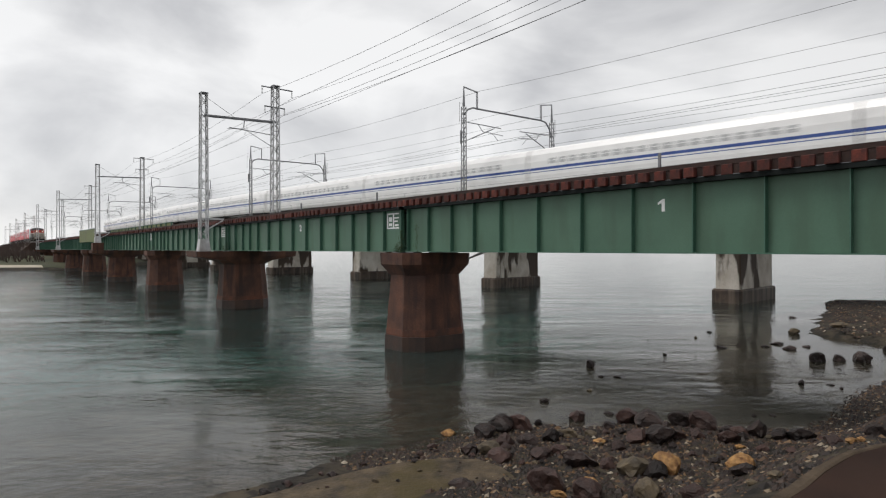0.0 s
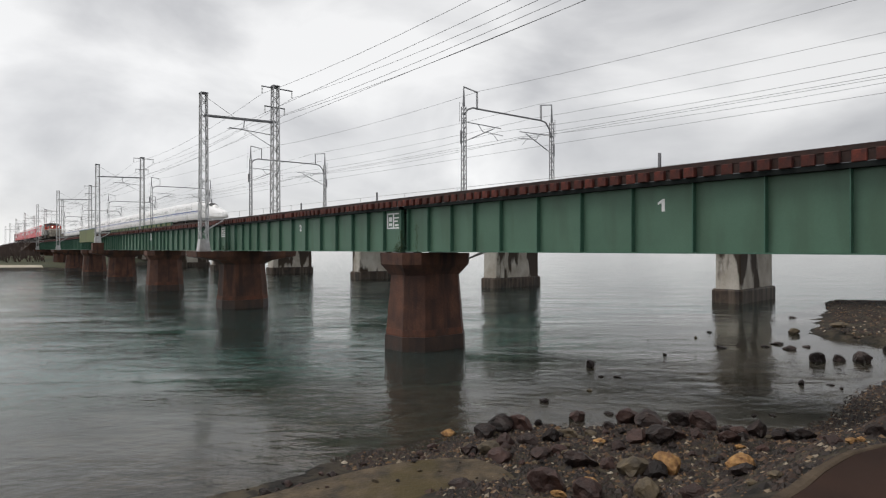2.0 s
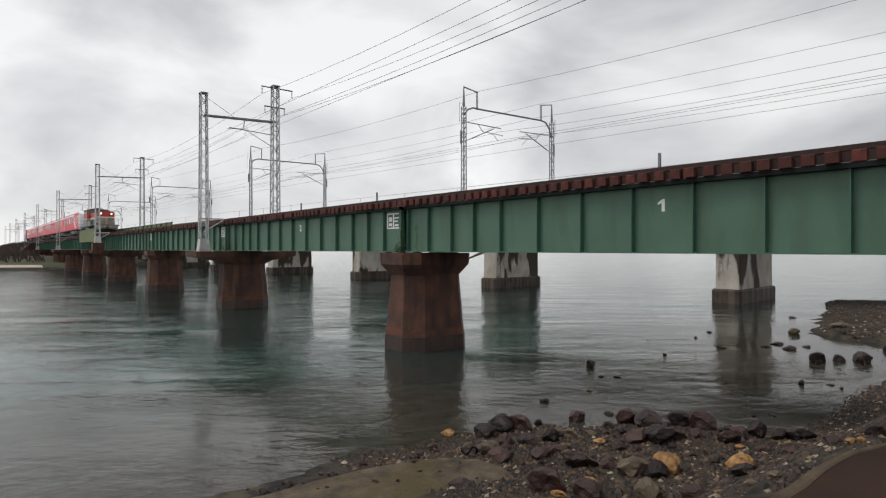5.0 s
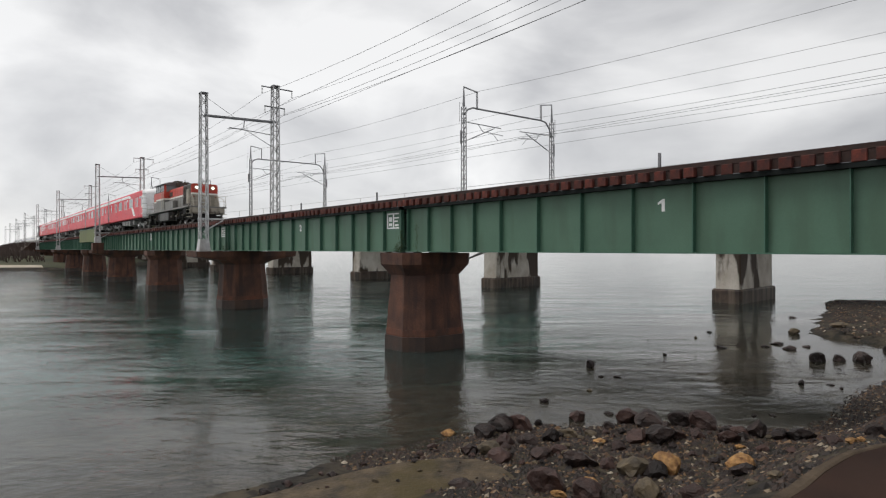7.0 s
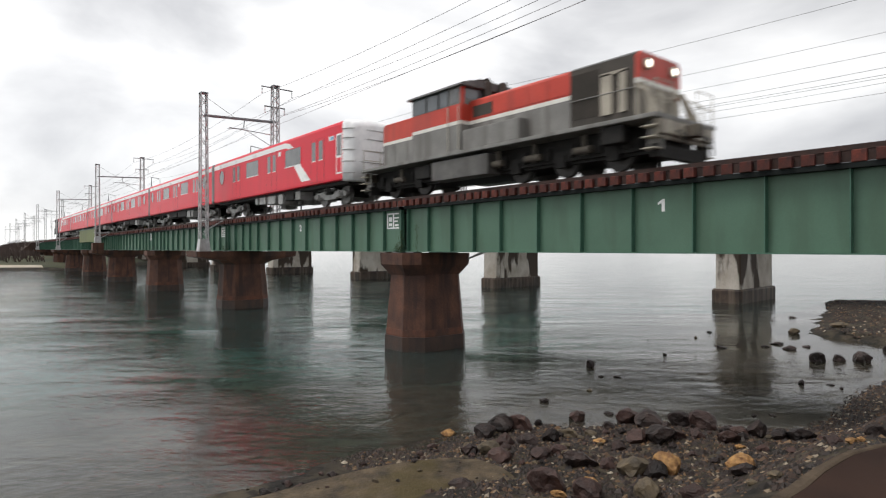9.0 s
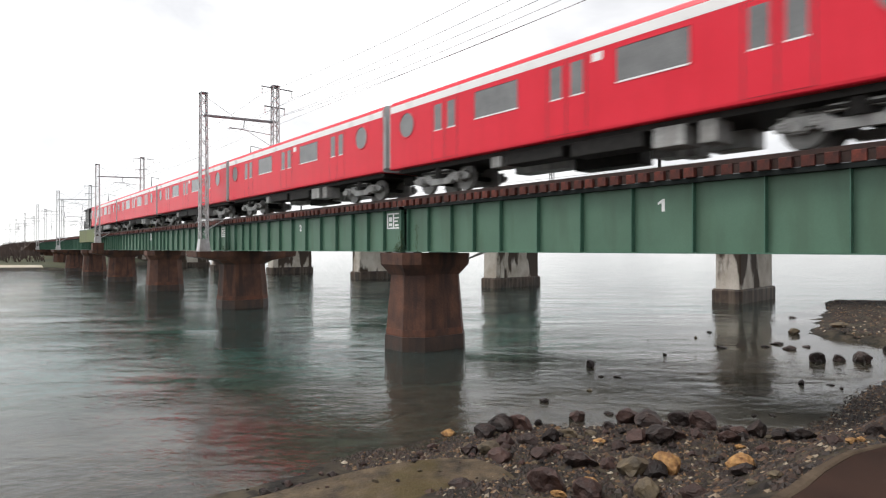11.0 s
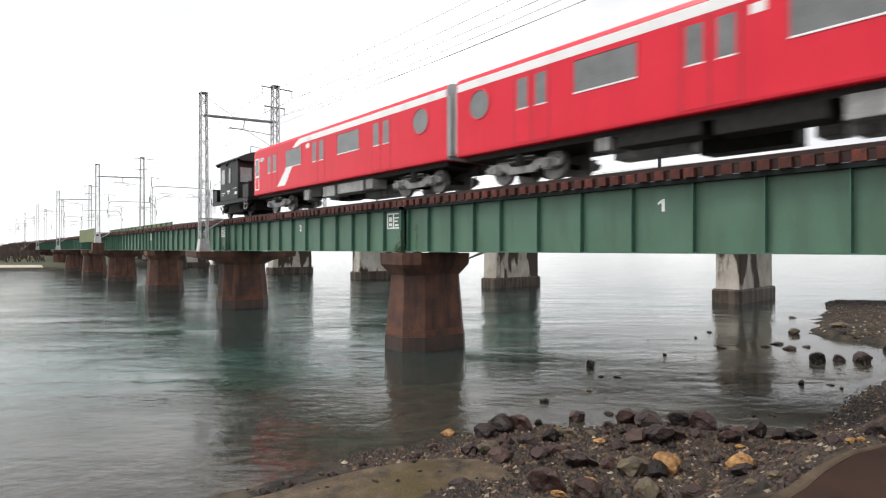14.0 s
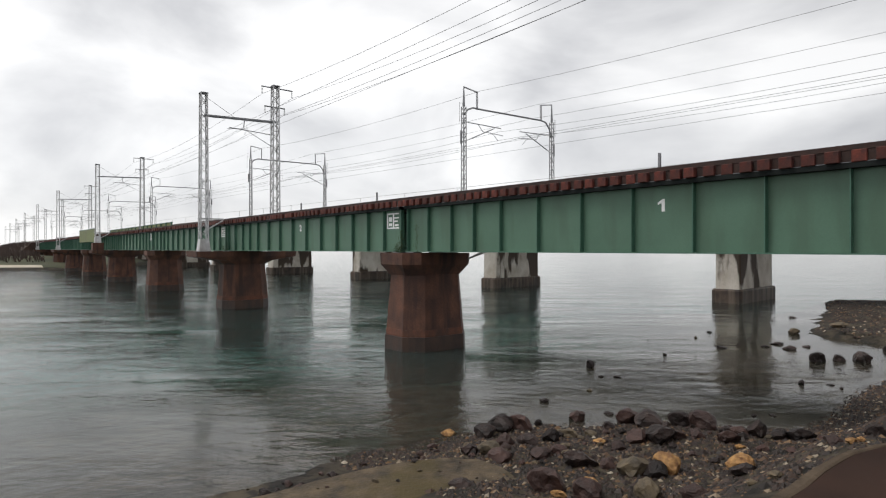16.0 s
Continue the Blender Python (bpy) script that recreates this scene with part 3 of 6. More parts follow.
# ---- catenary portals of the near bridge ----
MAST_NEAR, MAST_FAR = YT - 2.5, YT + 2.2


def lattice_mast(bm, y, z0, z1, w0, w1):
    """Four corner angles with zigzag lacing on each face, tapering upward."""
    def corner(i, j, z):
        w = (w0 + (w1 - w0) * (z - z0) / (z1 - z0)) / 2
        return Vector((i * w, y + j * w, z))
    quad = ((-1, -1), (1, -1), (1, 1), (-1, 1))
    for i, j in quad:
        bar(bm, corner(i, j, z0), corner(i, j, z1), 0.07)
    n = max(4, int((z1 - z0) / 0.42))
    for k in range(n):
        za, zb = z0 + (z1 - z0) * k / n, z0 + (z1 - z0) * (k + 1) / n
        for q in range(4):
            a, b = quad[q], quad[(q + 1) % 4]
            if (k + q) % 2:
                a, b = b, a
            bar(bm, corner(*a, za), corner(*b, zb), 0.06, 0.02)
            if k % 3 == 0:
                bar(bm, corner(*a, za), corner(*b, za), 0.05, 0.02)


def insulator(name, p, q, parent):
    """A short string of brown-white discs between two points."""
    p, q = Vector(p), Vector(q)
    bm = bmesh.new()
    k = 5
    pts, rs = [], []
    for i in range(k):
        for f, r in ((0.1, 0.02), (0.3, 0.055), (0.6, 0.055), (0.8, 0.02)):
            pts.append(p + (q - p) * ((i + f) / k))
            rs.append(r)
    tube(bm, pts, rs, 6)
    return part(name, bm, M_WHITE, parent, "pale porcelain insulator")


def catenary_portal(x, foot, base_z):
    portal = new("catenary_portal")
    portal.location = (x, 0, 0)
    for name, y, z0, z1, w0, w1 in (("near_mast", MAST_NEAR, foot, 13.45, 0.46, 0.36), ("far_mast", MAST_FAR, foot, 14.7, 0.5, 0.38)):
        bm = bmesh.new()
        lattice_mast(bm, y, z0 + 0.5, z1, w0, w1)
        part(name, bm, M_GALV, portal, "pale lattice steel mast")
        bm = bmesh.new()
        h0, h1 = 0.34, w0 / 2 + 0.03
        prism(bm, [[(h * a, y + h * b, z) for a, b in ((-1, -1), (1, -1), (1, 1), (-1, 1))] for h, z in ((h0, z0 - 0.02), (h0, z0 + 0.08), (h1, z0 + 0.75))])
        part("mast_base", bm, M_GALV, portal, "white painted flared steel mast base")
        bm = bmesh.new()
        box(bm, (-w1 / 2 - 0.05, y - w1 / 2 - 0.05, z1), (w1 / 2 + 0.05, y + w1 / 2 + 0.05, z1 + 0.07))
        part("mast_cap", bm, M_GALV_DARK, portal)
    bm = bmesh.new()
    za, zb = 12.1, 12.28
    for dx in (-0.16, 0.16):
        bar(bm, (dx, MAST_NEAR, za), (dx, MAST_FAR, zb), 0.09)
    for k in range(8):
        t = k / 8
        bar(bm, (0.16 if k % 2 else -0.16, MAST_NEAR + (MAST_FAR - MAST_NEAR) * t, za + 0.18 * t), (-0.16 if k % 2 else 0.16, MAST_NEAR + (MAST_FAR - MAST_NEAR) * (t + 0.125), za + 0.18 * (t + 0.125)), 0.04)
    part("crossbeam", bm, M_GALV_DARK, portal, "thin grey lattice crossbeam")
    bm = bmesh.new()
    tube(bm, [(0, MAST_NEAR + 0.1, 13.3), (0, MAST_NEAR + 2.0, 12.2)], 0.014, 5)
    part("stay_wire", bm, M_WIRE, portal)
    # hanger and registration arm
    bm = bmesh.new()
    tube(bm, [(0, YT + 0.1, 12.15), (0, YT + 0.05, 11.65)], 0.03, 6)
    tube(bm, [(0, YT - 1.0, 11.45), (0, YT + 0.3, 11.6), (0, YT + 0.1, 11.2)], 0.02, 6)
    part("hanger", bm, M_GALV_DARK, portal)
    bm = bmesh.new()
    tube(bm, [(0, MAST_FAR - 0.2, 11.4), (0, YT - 0.9, 11.55)], 0.025, 6)
    tube(bm, [(0, MAST_FAR - 0.2, 10.6), (0, YT + 0.2, 11.5)], 0.02, 6)
    part("registration_arm", bm, M_GALV_DARK, portal)
    insulator("insulator", (0, MAST_FAR - 0.25, 11.4), (0, MAST_FAR - 0.7, 11.42), portal)
    # wire arms at the top of the far mast
    for z, lo, hi in ((14.6, -0.95, 1.25), (13.3, -0.75, 0.7)):
        bm = bmesh.new()
        bar(bm, (0, MAST_FAR + lo, z), (0, MAST_FAR + hi, z), 0.07)
        part("cross_arm", bm, M_GALV_DARK, portal)
        for e in (lo + 0.04, hi - 0.04):
            insulator("insulator", (0, MAST_FAR + e, z), (0, MAST_FAR + e, z - 0.48), portal)
    # bracket platform at deck level
    bm = bmesh.new()
    bar(bm, (0, MAST_NEAR - 0.35, Z_RAIL - 0.12), (0, YT - 1.25, Z_RAIL - 0.12), 0.12, 0.09)
    bar(bm, (0, MAST_NEAR, Z_RAIL - 0.95), (0, YT - 1.3, Z_RAIL - 0.2), 0.07)
    part("deck_bracket", bm, M_GALV, portal)
    if foot > base_z + 0.1:
        boxed("pedestal", (-0.6, MAST_NEAR - 0.55, base_z), (0.6, MAST_NEAR + 0.55, foot - 0.02), M_PIER, portal, "brown concrete pedestal")
        boxed("pedestal", (-0.6, MAST_FAR - 0.55, base_z), (0.6, MAST_FAR + 0.55, foot - 0.02), M_PIER, portal, "brown concrete pedestal")
    return tagged(portal, "pale lattice steel catenary masts joined by a thin crossbeam", "catenary portal", "portals over the near track")


PORTAL_X = [PIER_X[2] + 0.05, PIER_X[4], PIER_X[6], PIER_X[8], PIER_X[8] - 2 * PITCH, PIER_X[8] - 4 * PITCH, PIER_X[8] - 6 * PITCH, PIER_X[8] - 8 * PITCH]
for i, x in enumerate(PORTAL_X):
    catenary_portal(x, 4.42 if i == 1 else 3.55, 3.53 if i < 4 else 1.9)
catenary_portal(PIER_X[0] + 0.05, 3.55, 3.53)


def wire(name, pts, r, sag, label, material=None):
    """A wire through supports, sagging between them, as one curve."""
    cu = bpy.data.curves.new(name, "CURVE")
    cu.dimensions, cu.bevel_depth, cu.bevel_resolution = "3D", r, 1
    sp = cu.splines.new("POLY")
    out = []
    for a, b in zip(pts, pts[1:]):
        for k in range(10):
            t = k / 10
            p = Vector(a).lerp(Vector(b), t)
            p.z -= sag * 4 * t * (1 - t)
            out.append(p)
    out.append(Vector(pts[-1]))
    sp.points.add(len(out) - 1)
    for q, p in zip(sp.points, out):
        q.co = (*p, 1)
    cu.materials.append(material or M_WIRE)
    ob = new(name, cu)
    return tagged(ob, label, "cable", "overhead wires")


near_x = [PIER_X[0] + 2 * PITCH, PIER_X[0]] + PORTAL_X
for y, z, r, sag, nm in ((YT, 11.55, 0.011, 0.4, "messenger_wire"), (YT - 0.12, 10.85, 0.011, 0.02, "contact_wire"),
                         (MAST_FAR - 0.9, 14.1, 0.013, 0.7, "feeder_wire"), (MAST_FAR + 1.2, 14.1, 0.013, 0.7, "feeder_wire"),
                         (MAST_FAR - 0.7, 12.85, 0.013, 0.06, "feeder_wire"), (MAST_FAR + 0.65, 12.85, 0.013, 0.5, "feeder_wire")):
    wire(nm, [(x, y, z) for x in near_x], r * 0.75, sag, "thin dark overhead wire strung between masts")

# olive screens beside the fourth and fifth spans, one on each side of the track
def side_screen(x, y, z, length, height, into, step, label):
    """A sheet of panels on ribs; into is the side on which its arms reach the girder."""
    screen = new("side_screen")
    screen.location = (x, y, z)
    n = int(length / step)
    w = length / n
    for k in range(n):
        boxed("panel", (k * w + 0.012, -0.03, 0.06), (k * w + w - 0.012, 0.03, height - 0.08), M_YELLOWGREEN, screen, "", 0.008)
    for k in range(n + 1):
        boxed("rib", (k * w - 0.04, min(into * 0.03, into * 0.14), 0.0), (k * w + 0.04, max(into * 0.03, into * 0.14), height - 0.05), M_GREEN_EDGE, screen)
    for k in range(0, n + 1, 2):
        boxed("arm", (k * w - 0.04, min(into * 0.14, into * 1.2), 0.02), (k * w + 0.04, max(into * 0.14, into * 1.2), 0.14), M_GREEN_EDGE, screen)
    boxed("top_rail", (-0.05, -0.06, height - 0.08), (length + 0.05, 0.06, height), M_GREEN_EDGE, screen, "dark green top rail")
    return tagged(screen, label, "side screen", "screens beside the track")


side_screen(-95.3, YT - 2.15, 4.5, 13.0, 1.72, 1, 2.17, "faded olive-green steel side screen beside the girder")
side_screen(-97.4, YT + 2.05, 5.2, 33.6, 1.25, -1, 2.1, "long olive-green steel screen along the far track edge")


# ---- far viaduct ----
V_RAIL, V_PARAPET = 8.95, 8.4


def viaduct_pier(s):
    p, a = viaduct_point(s)
    pier = new("viaduct_pier")
    pier.matrix_basis = Matrix.Translation(p) @ Matrix.Rotation(a, 4, "Z")
    bm = bmesh.new()
    prism(bm, [octagon(0, 0, 1.05, 3.62, 0.2, -3), octagon(0, 0, 1.05, 3.62, 0.2, 0.74), octagon(0, 0, 0.97, 3.54, 0.2, 0.86)])
    part("footing", bm, M_CONCRETE_DARK, pier, "dark wet concrete footing")
    bm = bmesh.new()
    prism(bm, [octagon(0, 0, 0.86, 3.36, 0.12, 0.85), octagon(0, 0, 0.84, 3.34, 0.12, 6.0)])
    part("shaft", bm, M_CONCRETE, pier, "pale concrete shaft with dark water stains")
    bm = bmesh.new()
    prism(bm, [octagon(0, 0, 0.84, 3.34, 0.12, 6.0), octagon(0, 0, 1.3, 4.6, 0.2, 6.3), octagon(0, 0, 1.3, 4.6, 0.2, 6.52)])
    part("cap", bm, M_DECK, pier)
    return tagged(pier, "pale concrete viaduct pier streaked with dark stains in water", "viaduct pier", "piers of the far viaduct")


V_STEP = 22.25
for k in range(-3, 18):
    viaduct_pier(15.75 + V_STEP * k)


def viaduct_span(s):
    p, a = viaduct_point(s + V_STEP / 2)
    span = new("viaduct_span")
    span.matrix_basis = Matrix.Translation(p) @ Matrix.Rotation(a, 4, "Z")
    h = V_STEP / 2 - 0.02
    boxed("deck_slab", (-h, -5.7, 7.7), (h, 5.7, 8.2), M_DECK, span)
    boxed("track_bed", (-h, -3.6, 8.2), (h, 3.6, 8.5), M_DECK, span)
    for y in (-3.6, -1.3, 1.3, 3.6):
        boxed("deck_beam", (-h, y - 0.3, 6.52), (h, y + 0.3, 7.7), M_DECK, span)
    for y in (-5.7, 5.55):
        bm = bmesh.new()
        box(bm, (-h, y, 8.2), (h, y + 0.15, V_PARAPET - 0.12))
        box(bm, (-h, y - 0.04, V_PARAPET - 0.12), (h, y + 0.19, V_PARAPET))
        part("parapet", bm, M_DECK_GREEN, span, "grey-green concrete parapet")
    for c in (-2.15, 2.15):
        for y in (-0.75, 0.75):
            bm = bmesh.new()
            box(bm, (-h, c + y - 0.04, 8.45), (h, c + y + 0.04, V_RAIL))
            part("rail", bm, M_RAIL, span)
    return tagged(span, "grey concrete viaduct span carrying two standard-gauge tracks", "viaduct span", "spans of the far viaduct")


for k in range(-3, 17):
    viaduct_span(15.75 + V_STEP * k)
# the line goes on over the far land on a long low wall
bm = bmesh.new()
p0, a0 = viaduct_point(15.75 + V_STEP * 17)
box(bm, (p0.x - 1300, p0.y - 5.7, -1), (p0.x, p0.y + 5.7, V_RAIL))
tagged(link_mesh("viaduct_approach", bm, M_DECK), "grey concrete approach wall of the viaduct", "approach", kind="structure")


def viaduct_gantry(s):
    p, a = viaduct_point(s, -0.45)
    g = new("viaduct_gantry")
    g.matrix_basis = Matrix.Translation(p - Vector((0, 0, 0.045 * HC))) @ Matrix.Rotation(a - radians(8), 4, "Z") @ Matrix.Diagonal((1, 0.93, 1.045, 1))
    for side in (-1, 1):
        y = side * 6.4
        bm = bmesh.new()
        lattice_mast(bm, y, 6.4, 16.6, 0.38, 0.32)
        part("mast", bm, M_GALV_MID, g, "weathered grey lattice steel mast")
        boxed("mast_bracket", (-0.35, min(y - 0.35, y + 0.35), 6.1), (0.35, max(y - 0.35, y + 0.35), 6.42), M_DECK, g)
        boxed("mast_arm", (-0.25, min(y, side * 5.4), 7.3), (0.25, max(y, side * 5.4), 7.68), M_DECK, g)
        bm = bmesh.new()
        tube(bm, [(0, y, 16.6), (0, y, 18.45)], [0.14, 0.05], 6)
        bar(bm, (0, y, 18.4), (0, y - side * 1.75, 18.15), 0.09)
        bar(bm, (-0.08, y - side * 1.75, 18.2), (-0.08, y - side * 1.75, 16.55), 0.06)
        bar(bm, (0.08, y - side * 1.75, 18.2), (0.08, y - side * 1.75, 16.55), 0.06)
        part("head_frame", bm, M_GALV_DARK, g)
        bm = bmesh.new()
        tube(bm, [(0, y - side * 0.2, 15.25), (0, y - side * 5.0, 15.15)], 0.045, 6)
        tube(bm, [(0, y - side * 0.2, 13.5), (0, y - side * 4.1, 15.05)], 0.05, 6)
        tube(bm, [(0, y - side * 1.9, 15.2), (0, y - side * 2.5, 14.6), (0, y - side * 5.3, 14.5)], 0.032, 6)
        tube(bm, [(0, y - side * 3.5, 14.6), (0, y - side * 4.0, 14.45), (0, y - side * 4.6, 13.95)], 0.028, 6)
        part("cantilever", bm, M_GALV_DARK, g, "grey tubular cantilever arm")
        insulator("insulator", (0, y - side * 0.25, 15.25), (0, y - side * 1.0, 15.24), g)
        insulator("insulator", (0, y - side * 0.25, 13.52), (0, y - side * 0.9, 13.78), g)
        bm = bmesh.new()
        tube(bm, [(0, y - side * 0.05, 16.9), (0, y + side * 0.55, 16.9), (0, y + side * 0.55, 15.2)], 0.025, 6)
        tube(bm, [(0.0, y + side * 0.35, 14.4), (0.0, y + side * 0.35, 13.2)], 0.1, 8)
        part("tension_weight", bm, M_GALV_DARK, g)
    bm = bmesh.new()
    tube(bm, [(0, -6.3, 15.9), (0, -5.9, 16.4), (0, -5.2, 16.65), (0, -4.6, 16.62), (0, 4.6, 16.62), (0, 5.4, 16.5), (0, 6.0, 15.9), (0, 6.3, 15.0)], 0.085, 8)
    part("crossbeam", bm, M_GALV_DARK, g, "slender round-cornered tubular crossbeam")
    return tagged(g, "pale steel gantry with a round-cornered tubular crossbeam", "catenary gantry", "gantries on the far viaduct")


# handrail on posts along the viewer's edge of the viaduct
bm = bmesh.new()
pts = [viaduct_point(8.0 * k, -5.75, 9.62)[0] for k in range(-6, 40)]
tube(bm, pts, 0.022, 5)
for q in pts:
    bar(bm, (q.x, q.y, 8.2), q, 0.04)
tagged(link_mesh("viaduct_handrail", bm, M_GALV), "pale steel handrail along the viaduct edge", "handrail")
GANTRY_S = [-8.0, 37.8, 82.0, 132.5, 183.0, 233.0, 283.0, 333.0]
for s in GANTRY_S:
    viaduct_gantry(s)
for across, z, r, sag, nm in ((-5.0, 18.1, 0.014, 0.5, "feeder_wire"), (4.0, 18.34, 0.014, 0.3, "feeder_wire"), (3.2, 16.8, 0.014, 0.3, "feeder_wire"),
                              (-2.2, 14.75, 0.014, 0.6, "messenger_wire"), (-2.15, 13.95, 0.014, 0.12, "messenger_wire"), (-2.15, 13.68, 0.014, 0.0, "contact_wire"),
                              (2.2, 14.85, 0.014, 0.6, "messenger_wire"), (2.15, 13.68, 0.014, 0.0, "contact_wire")):
    wire(nm, [viaduct_point(s, across, HC + 1.045 * (z - HC))[0] for s in [-46.0] + GANTRY_S], r, sag, "thin dark overhead wire along the viaduct")
# ---- shore ----
def edge_x(y):
    """The kerb's outer edge."""
    return float(np.interp(y, (-60, 3, 4.2, 5.1, 5.58, 5.87, 6.16, 6.8, 7.5, 9, 11), (-1.9, -1.74, -1.72, -1.73, -1.70, -1.64, -1.54, -1.2, -0.6, 1.2, 4.0)))


def kerb_width(y):
    return float(np.interp(y, (4.6, 6.3), (0.115, 0.05)))


def rock_mesh(seed, flat=0.7, cuts=2):
    bm = bmesh.new()
    bmesh.ops.create_icosphere(bm, subdivisions=cuts + 1, radius=0.5)
    rnd = random.Random(seed)
    # cut a few flat facets, then roughen
    for k in range(14):
        nrm = Vector((rnd.uniform(-1, 1), rnd.uniform(-1, 1), rnd.uniform(-0.6, 1))).normalized()
        d = rnd.uniform(0.25, 0.40)
        for q in bm.verts:
            over = q.co.dot(nrm) - d
            if over > 0:
                q.co -= nrm * over
    o = Vector((seed * 3.1, 0, 0))
    for q in bm.verts:
        q.co += q.co.normalized() * (0.09 * noise.noise(q.co * 2.5 + o) + 0.045 * noise.noise(q.co * 7 + o))
        q.co.z *= flat
    return bm


ROCK_MESHES = []
for k in range(8):
    bm = rock_mesh(k + 1, 0.7)
    bm.normal_update()
    me = bpy.data.meshes.new("rock")
    bm.to_mesh(me)
    bm.free()
    ROCK_MESHES.append(me)
ROCK_SETS = {}


def rock(x, y, size, kind, k, label, tilt=0.0, z=None, aspect=1.0, tall=0.7):
    key = (k % 8, kind.name)
    if key not in ROCK_SETS:
        me = ROCK_MESHES[k % 8].copy()
        me.materials.append(kind)
        ROCK_SETS[key] = me
    ob = new("rock", ROCK_SETS[key])
    gz = ground_height(x, y) if z is None else z
    high = size * tall * 1.5
    ob.matrix_basis = pose(x, y, gz + high * 0.2, tilt, tilt * 0.5, k * 47.0) @ Matrix.Diagonal((size * aspect * 1.1, size * 1.1, high, 1))
    return tagged(ob, label, "rock", "rocks on the shore")


DARK, TAN, GREY = "dark wet angular rock on the lake shore", "orange-tan boulder among dark shore stones", "grey-olive boulder among dark shore stones"
WATERLINE = ((-8.87, 8.77, 0.68, 0.69), (-8.64, 9.11, 0.56, 0.74), (-8.7, 8.12, 0.51, 0.69), (-8.55, 9.55, 0.19, 1.15), (-8.32, 10.52, 0.43, 0.7), (-8.11, 11.45, 0.29, 0.4), (-9.78, 11.11, 0.28, 0.57), (-7.45, 11.17, 0.52, 0.97), (-6.97, 11.21, 0.76, 0.67), (-6.07, 10.97, 0.47, 0.82), (-5.72, 11.12, 0.61, 0.78), (-5.21, 11.04, 0.31, 0.66), (-4.7, 11.06, 0.41, 0.93), (-4.93, 10.95, 0.34, 0.73), (-4.37, 11.18, 0.36, 0.79), (-4.06, 11.34, 0.52, 0.57), (-2.32, 7.37, 0.26, 0.67), (-1.92, 7.27, 0.19, 0.84), (-7.36, 10.39, 0.29, 0.68), (-7.11, 9.93, 0.18, 0.66), (-7.4, 8.57, 0.42, 0.69), (-7.37, 7.96, 0.43, 0.67), (-6.14, 9.47, 0.52, 0.65), (-5.72, 9.63, 0.62, 0.62))
STONES = ((-7.55, 7.54, 0.36, 1.01), (-7.8, 6.87, 0.4, 0.57), (-6.99, 6.85, 0.52, 0.6), (-8.77, 6.8, 0.24, 0.75), (-5.74, 7.32, 0.54, 0.57), (-5.38, 7.55, 0.29, 0.77), (-5.28, 6.08, 0.49, 0.83), (-4.76, 6.26, 0.44, 0.77), (-4.57, 7.59, 0.42, 0.72), (-3.33, 7.47, 0.4, 0.44), (-3.56, 6.75, 0.36, 0.67), (-4.38, 8.88, 0.21, 0.68), (-4.85, 10.33, 0.41, 0.67), (-5.37, 10.2, 0.34, 0.77), (-5.6, 9.98, 0.3, 0.66), (-6.41, 7.67, 0.36, 0.61), (-6.05, 8.82, 0.33, 0.69), (-6.51, 7.29, 0.41, 0.46), (-4.24, 10.22, 0.21, 0.69), (-3.82, 10.26, 0.22, 0.63))
GREYS = ((-7.43, 9.2, 0.37, 0.57), (-7.22, 9.59, 0.27, 0.57), (-7.4, 7.06, 0.46, 0.66), (-4.88, 7.43, 0.55, 0.63), (-4.15, 6.7, 0.41, 0.93), (-2.16, 5.45, 0.16, 0.57), (-2.36, 5.47, 0.11, 0.57))
TANS = ((-9.26, 7.61, 0.33, 0.57), (-4.98, 6.6, 0.32, 0.61), (-4.57, 7.87, 0.45, 0.85), (-4.01, 8.99, 0.48, 0.53), (-2.03, 6.94, 0.13, 0.57), (-1.93, 6.92, 0.08, 0.71), (-6.61, 9.03, 0.3, 0.49), (-4.55, 10.1, 0.19, 0.51), (-4.96, 8.31, 0.19, 0.8), (-5.02, 6.0, 0.2, 0.48))
SHALLOWS = ((-11.76, 15.62, 0.31, 1.23), (-10.27, 14.94, 0.26, 0.49), (-10.63, 14.58, 0.19, 0.57), (-9.76, 12.91, 0.17, 0.8), (-13.7, 22.04, 0.11, 0.86), (-11.37, 19.35, 0.14, 1.15), (-12.7, 24.06, 0.16, 1.3), (-13.16, 26.21, 0.23, 0.57), (-10.82, 22.52, 0.48, 0.3), (-9.87, 24.06, 0.39, 0.43), (-9.86, 25.04, 0.6, 0.3), (-9.03, 24.18, 0.52, 0.57), (-8.83, 25.15, 0.39, 0.43), (-10.58, 28.73, 0.51, 1.02), (-13.14, 35.43, 0.49, 0.33), (-7.48, 22.24, 0.49, 1.2), (-7.08, 23.0, 0.41, 0.97), (-6.54, 23.51, 0.66, 1.04), (-6.52, 18.2, 0.21, 1.05), (-5.95, 18.69, 0.21, 0.48), (-5.61, 18.43, 0.12, 1.15), (-5.93, 13.86, 0.13, 1.02), (-5.7, 14.23, 0.17, 0.67), (-6.63, 26.65, 0.33, 1.3))
for k, (x, y, size, h) in enumerate(WATERLINE):
    rock(x, y, size, M_ROCK_RED if k % 3 == 1 else M_ROCK, k, DARK, tilt=(k * 37) % 24 - 12, z=max(WATER - 0.02, ground_height(x, y)), tall=h)
for k, (x, y, size, h) in enumerate(STONES):
    rock(x, y, size, M_ROCK if k in (4, 8, 9, 11) else M_ROCK_RED, k + 3, DARK, tilt=(k * 53) % 30 - 15, tall=h)
for k, (x, y, size, h) in enumerate(GREYS):
    rock(x, y, size, M_ROCK_GREY, k + 1, GREY, tilt=(k * 29) % 20 - 10, tall=h)
